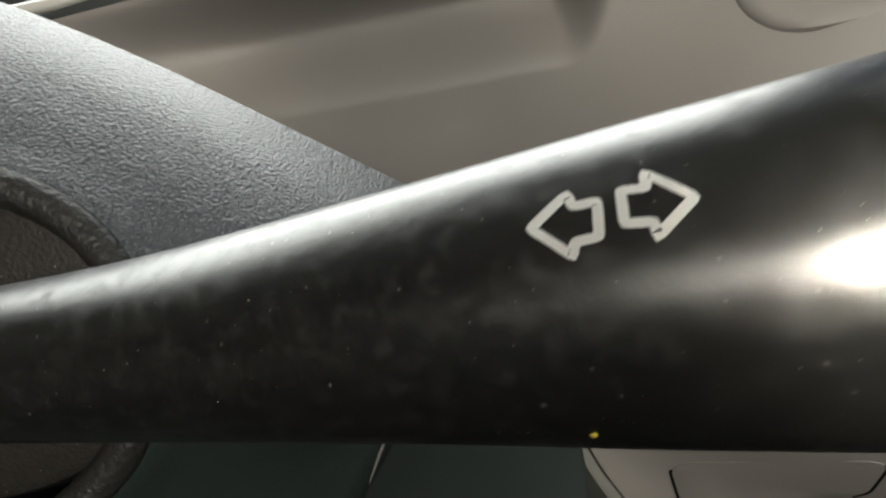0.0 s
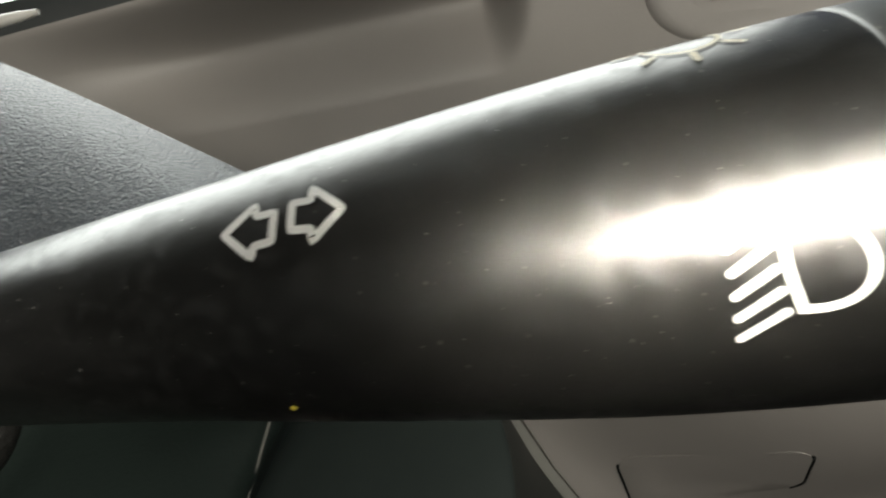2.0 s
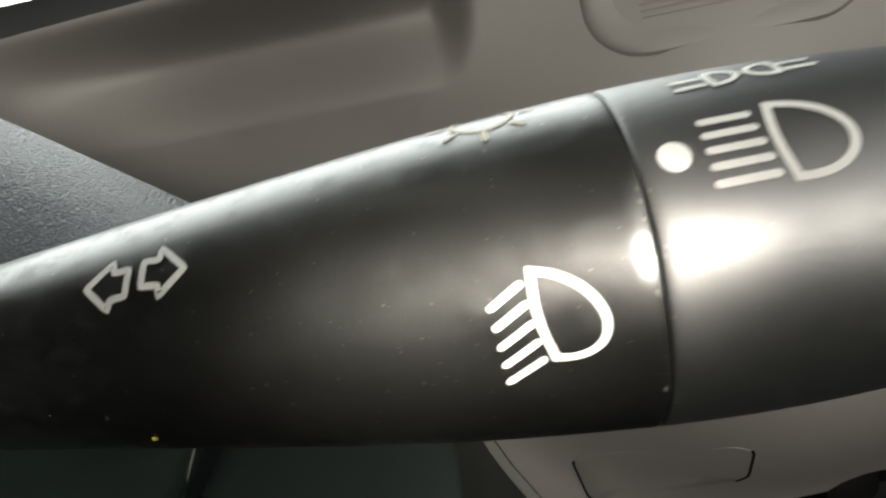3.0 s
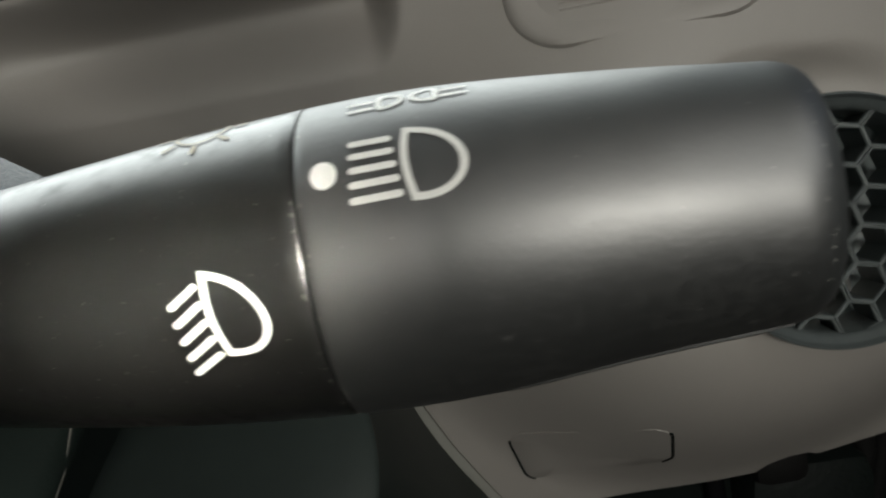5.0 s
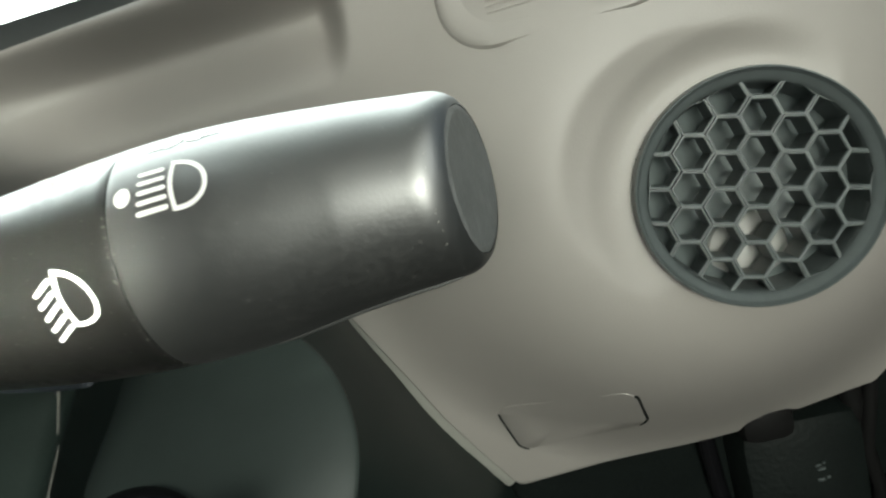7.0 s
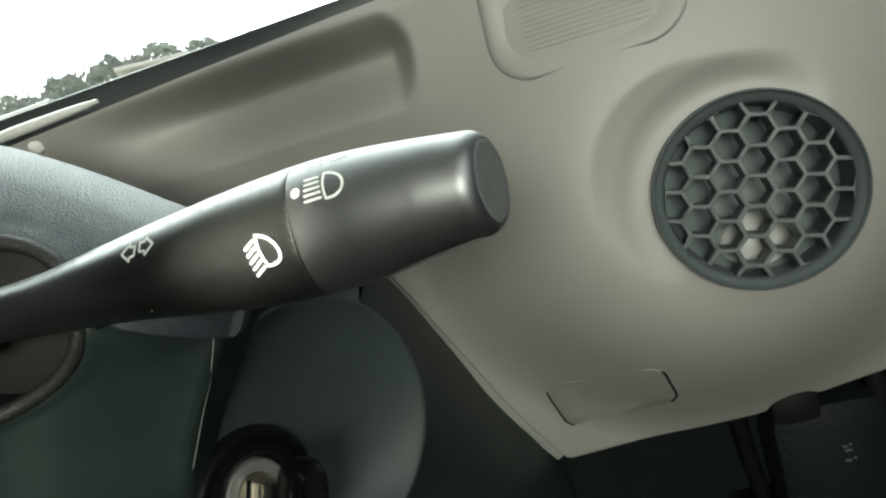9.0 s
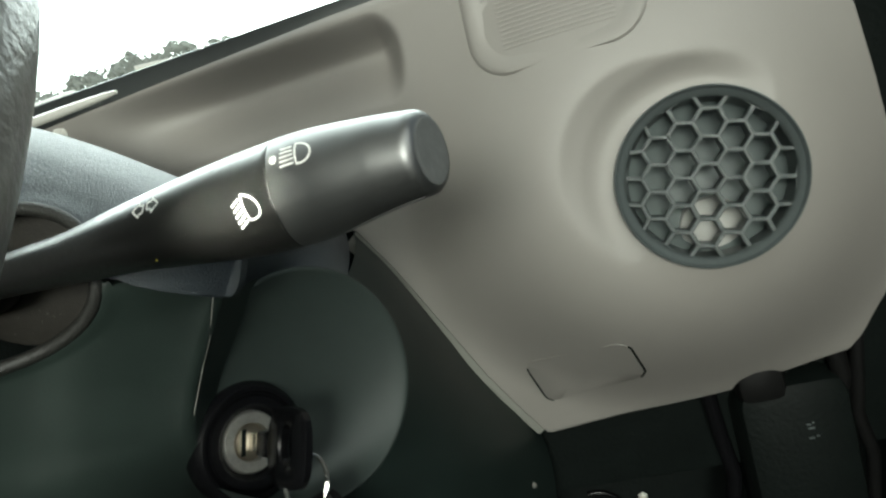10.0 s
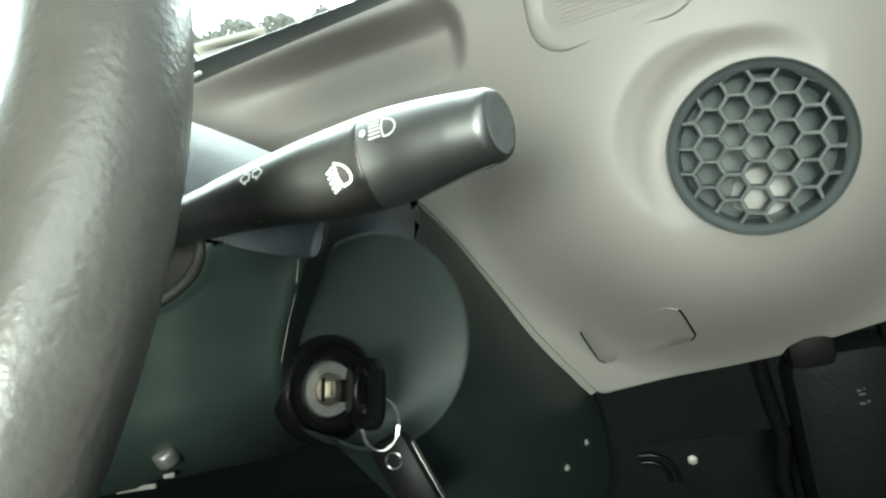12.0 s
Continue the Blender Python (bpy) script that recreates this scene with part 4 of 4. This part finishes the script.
# ---- steering wheel ----
wheel = thing("steering_wheel", tuple(WC), "grey leather-look steering wheel rim", "steering wheel")
bm = bmesh.new()
N, S = 128, 28
rings = []
for i in range(N):
    a = 2 * math.pi * i / N
    out = Vector((math.cos(a), 0, 0)) + CV * math.sin(a)
    ring = []
    for k in range(S):
        b = 2 * math.pi * k / S
        rr = 0.0195 if math.cos(b) < 0 else 0.0175
        ring.append(bm.verts.new(WC + out * (0.190 + rr * math.cos(b)) + CA * 0.0175 * math.sin(b)))
    rings.append(ring)
for i in range(N):
    p, q = rings[i], rings[(i + 1) % N]
    for k in range(S):
        bm.faces.new((p[k], p[(k + 1) % S], q[(k + 1) % S], q[k]))
wpart("rim", bm, RIM, wheel)
bm = bmesh.new()
lathe(bm, [(-0.012, 0.0), (-0.010, 0.030), (0.0, 0.048), (0.025, 0.050), (0.030, 0.046)], WC, CA, (1, 0, 0), 40)
wpart("hub", bm, RUBBER, wheel)
for ang in (180, 250, 290):
    a = radians(ang)
    out = Vector((math.cos(a), 0, 0)) + CV * math.sin(a)
    bm = bmesh.new()
    tube(bm, [WC + out * r + CA * d for r, d in ((0.035, 0.012), (0.09, 0.012), (0.15, 0.006), (0.186, 0.0))], 0.01, 12)
    wpart("spoke", bm, RUBBER, wheel)

# ---- cab shell ----
def slab(name, lo, hi, mat, label, bevel=0.004):
    bm = bmesh.new()
    box(bm, lo, hi, bevel)
    ob = part(name, bm, mat)
    return tagged(ob, label, "", "", "structure")


slab("floor", (-1.15, -1.05, 0.10), (0.62, 0.75, 0.14), CARPET, "dark rubber-matted cab floor")
slab("ceiling", (-1.2, -1.1, 1.54), (0.70, 0.31, 1.58), LINING, "grey cab roof lining")
bm = bmesh.new()
for lo, hi in (((-1.2, -1.12, 0.10), (0.70, -1.06, 0.88)), ((-1.2, -1.12, 1.16), (0.70, -1.06, 1.62)), ((-1.2, -1.12, 0.88), (0.01, -1.06, 1.16)),
               ((0.45, -1.12, 0.88), (0.70, -1.06, 1.16))):
    box(bm, lo, hi)
tagged(part("wall_back", bm, LINING, smooth=False), "grey rear cab wall with a window opening", "", "", "structure")
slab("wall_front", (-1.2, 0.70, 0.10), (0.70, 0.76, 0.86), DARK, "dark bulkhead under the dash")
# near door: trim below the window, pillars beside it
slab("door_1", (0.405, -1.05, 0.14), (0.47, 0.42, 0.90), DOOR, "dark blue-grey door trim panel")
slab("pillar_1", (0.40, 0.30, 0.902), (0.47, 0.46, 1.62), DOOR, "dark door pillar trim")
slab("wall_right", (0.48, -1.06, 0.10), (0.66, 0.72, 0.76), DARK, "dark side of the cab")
# out of view; built full height to keep side light off the stalk
slab("wall_left", (-1.24, -1.06, 0.10), (-1.18, 0.72, 1.54), LINING, "unseen grey wall closing the far side of the cab")

# cowl between panel and windscreen; a dark backing sheet stands in for shade
cowl = thing("windscreen_cowl", (-0.3, 0.40, 0.88), "dark windscreen lower frame behind the dash", "cowl", kind="structure")
bm = bmesh.new()
box(bm, (-1.18, 0.385, 0.872), (0.42, 0.70, 0.889), 0.002)
wpart("dash_top", bm, COWL, cowl)
bm = bmesh.new()
box(bm, (-1.18, 0.318, 0.888), (0.42, 0.40, 0.9105), 0.003)
box(bm, (-1.18, 0.350, 0.873), (0.42, 0.384, 0.8875), 0.002)
wpart("frame_rail", bm, COWL, cowl)
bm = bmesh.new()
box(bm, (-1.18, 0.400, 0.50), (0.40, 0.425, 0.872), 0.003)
wpart("dark_backing", bm, DARK, cowl)

screen = bmesh.new()
a = [screen.verts.new(p) for p in ((-1.18, 0.385, 0.91), (0.42, 0.385, 0.91), (0.42, 0.30, 1.545), (-1.18, 0.30, 1.545))]
screen.faces.new(a)
glass = part("window_1", screen, GLASS, smooth=False)
tagged(glass, "clear windscreen glass", "", "", "structure")
glass.visible_shadow = False

# ---- outside ----
bm = bmesh.new()
g = [bm.verts.new(p) for p in ((-400, -400, -0.45), (400, -400, -0.45), (400, 400, -0.45), (-400, 400, -0.45))]
bm.faces.new(g)
tagged(part("ground", bm, EARTH, smooth=False), "pale dry open ground", "", "", "structure")


WOODS = [(-62, 10.0), (-45, 10.2), (-40, 11.0), (-33, 12.5), (-28, 12.8), (-22, 11.8), (12, 11.0)]


def far_woods():
    bm = bmesh.new()
    rnd = random.Random(4)
    for i in range(22000):
        bearing = rnd.uniform(-62, 12)
        dist = rnd.uniform(17, 24)
        crest = along(WOODS, bearing) + 0.35 * math.sin(bearing * 1.7) + 0.15 * math.sin(bearing * 4.1 + 1)
        elev = crest - 3.6 * rnd.random() ** 1.2
        x, y = dist * math.sin(radians(bearing)), dist * math.cos(radians(bearing))
        z = 0.8 + dist * math.tan(radians(elev))
        if z < -0.3:
            continue
        size = rnd.uniform(0.03, 0.09)
        for _ in range(3):
            n = Vector((rnd.gauss(0, 1), rnd.gauss(0, 1), rnd.gauss(0, 1))).normalized()
            p = n.orthogonal().normalized()
            q = n.cross(p)
            c = Vector((x, y, z)) + Vector((rnd.gauss(0, 1), rnd.gauss(0, 1), rnd.gauss(0, 1))) * size * 0.6
            vs = [bm.verts.new(c + p * size * math.cos(a) * rnd.uniform(0.5, 1) + q * size * math.sin(a) * rnd.uniform(0.5, 1)) for a in (0, 1.2, 2.4, 3.7, 5.0)]
            bm.faces.new(vs)
    return bm


tagged(part("far_woods", far_woods(), LEAF, smooth=False), "dark line of far trees against a white sky", "trees", "", "stuff")

# ---- under the dash ----
fuse = thing("fuse_box", (0.262, 0.41, 0.47), "black plastic fuse box under the dash", "fuse box")
bm = bmesh.new()
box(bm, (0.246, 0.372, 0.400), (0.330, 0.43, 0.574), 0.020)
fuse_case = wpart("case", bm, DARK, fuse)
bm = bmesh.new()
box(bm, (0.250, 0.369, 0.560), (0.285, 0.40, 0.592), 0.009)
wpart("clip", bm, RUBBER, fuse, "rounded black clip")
# scattered pale pieces standing in for small glints on the case
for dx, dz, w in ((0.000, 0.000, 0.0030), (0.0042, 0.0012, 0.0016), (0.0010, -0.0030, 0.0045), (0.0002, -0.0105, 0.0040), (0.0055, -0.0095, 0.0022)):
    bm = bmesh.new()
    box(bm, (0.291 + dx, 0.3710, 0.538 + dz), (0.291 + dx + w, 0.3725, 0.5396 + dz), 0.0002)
    part("pale_bar", bm, VENT, fuse_case, "pale piece for a small glint")

# bright steel piece added to stand in for a glint on the clip
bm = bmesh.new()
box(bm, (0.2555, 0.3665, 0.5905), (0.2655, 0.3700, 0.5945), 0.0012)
wpart("clip_glint", bm, WORN_STEEL, fuse, "small bright piece for a glint on the clip")

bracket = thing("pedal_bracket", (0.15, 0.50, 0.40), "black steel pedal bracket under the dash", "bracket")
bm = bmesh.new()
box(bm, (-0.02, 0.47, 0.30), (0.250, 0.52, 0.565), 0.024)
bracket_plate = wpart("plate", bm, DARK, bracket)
bm = bmesh.new()
tube(bm, [(0.205, 0.462, 0.485), (0.219, 0.455, 0.50), (0.228, 0.44, 0.535), (0.235, 0.42, 0.565)], 0.006, 12)
wpart("stay", bm, KEY, bracket)
for r in (0.020, 0.028):
    bm = bmesh.new()
    tube(bm, [(0.120 + r * math.cos(a), 0.468, 0.425 + r * math.sin(a)) for a in [radians(-10 + 110 * k / 14) for k in range(15)]], 0.0028, 10)
    part("ridge", bm, KEY, bracket_plate, "glossy pressed ridge")
# second and third are placed on the lock housing to fit the camera's view
for x, y, z, size, facing in ((0.164, 0.469, 0.4405, 1.5, (0, -1, 0.15)), (0.0926, 0.3374, 0.5468, 0.8, (0.93, -0.37, -0.07)), (0.0789, 0.3079, 0.5449, 0.9, (0.87, -0.46, -0.19))):
    bolt = thing("bolt", (x, y, z), "small bright hexagon bolt under the dash", "bolt", "bolts under the dash")
    bm = bmesh.new()
    lathe(bm, [(h * size, r * size) for h, r in ((-0.002, 0.0032), (0.0008, 0.0032), (0.0011, 0.0020), (0.0026, 0.0018), (0.003, 0.0))], (x, y, z), facing, (0.1, 0.1, 1), 6)
    wpart("head", bm, WORN_STEEL, bolt)

harness = thing("wiring_harness", (0.30, 0.40, 0.40), "black taped wiring harness hanging under the dash", "cables")
for k, (x, r) in enumerate(((0.322, 0.007), (0.336, 0.005), (0.235, 0.006))):
    bm = bmesh.new()
    tube(bm, [(x + 0.004 * math.sin(2.1 * i + k), 0.385 + 0.008 * i * 0.5, 0.60 - 0.035 * i) for i in range(11)], r, 10)
    wpart("cable", bm, KEY if k == 2 else RUBBER, harness)

# ---- far white shed below the tree line ----
shed = thing("white_shed", (-6.82, 12.3, -0.45), "plain white shed far off below the trees", "shed")
sm = Matrix.Translation((-6.82, 12.3, -0.45)) @ Matrix.Rotation(radians(29), 4, "Z")
bm = bmesh.new()
box(bm, (-0.62, -0.4, 0.0), (0.62, 2.0, 4.00), 0.01, sm)
wpart("wall", bm, WHITE, shed)
bm = bmesh.new()
box(bm, (-0.70, -0.5, 4.102), (0.70, 2.1, 4.17), 0.01, sm)
wpart("roof", bm, WHITE, shed)

# pale strip, dome and rod added for reflections at the windscreen base
bm = bmesh.new()
tube(bm, [(-0.190 + 0.094 * i / 10, 0.2995 - 0.0004 * i, 0.8950 + 0.0001 * i) for i in range(11)], 0.003, 12,
     radii=[0.0022, 0.0030, 0.0034, 0.0034, 0.0033, 0.0032, 0.0030, 0.0028, 0.0025, 0.0021, 0.0012])
wpart("top_edge_glint", bm, PALE, dash, "pale strip for the bright reflection along the top edge")
bm = bmesh.new()
lathe(bm, [(-0.002, 0.0052), (0.0008, 0.0050), (0.0024, 0.0038), (0.0030, 0.0)], (-0.152, panel_y(-0.152, 0.884), 0.884), (0.1, -0.75, 0.65), (1, 0, 0), 20)
wpart("glint_spot", bm, PALE, dash, "small pale dome for a bright spot")
bm = bmesh.new()
tube(bm, [(-0.215 + 0.060 * i / 8, 0.335, 0.9130) for i in range(9)], 0.0028, 10)
wpart("cowl_glint", bm, PALE, cowl, "pale rod for a bright reflection at the windscreen base")

# ---- hazy white sky behind the trees ----
HAZE = bpy.data.materials.new("white_haze")
HAZE.use_nodes = True
hn = HAZE.node_tree
hn.nodes.remove(hn.nodes["Principled BSDF"])
he = hn.nodes.new("ShaderNodeEmission")
he.inputs["Color"].default_value, he.inputs["Strength"].default_value = (0.95, 1.0, 0.99, 1), 8.0
hn.links.new(he.outputs[0], hn.nodes["Material Output"].inputs[0])
bm = bmesh.new()
sheet = []
for k in range(25):
    a = radians(-85 + 110 * k / 24)
    sheet.append([bm.verts.new((150 * math.sin(a), 150 * math.cos(a), z)) for z in (-0.5, 90, 300)])
for p, q in zip(sheet, sheet[1:]):
    bm.faces.new((p[0], q[0], q[1], p[1]))
    bm.faces.new((p[1], q[1], q[2], p[2]))
tagged(part("backdrop", bm, HAZE, smooth=False), "bright white hazy sky", "", "", "structure")
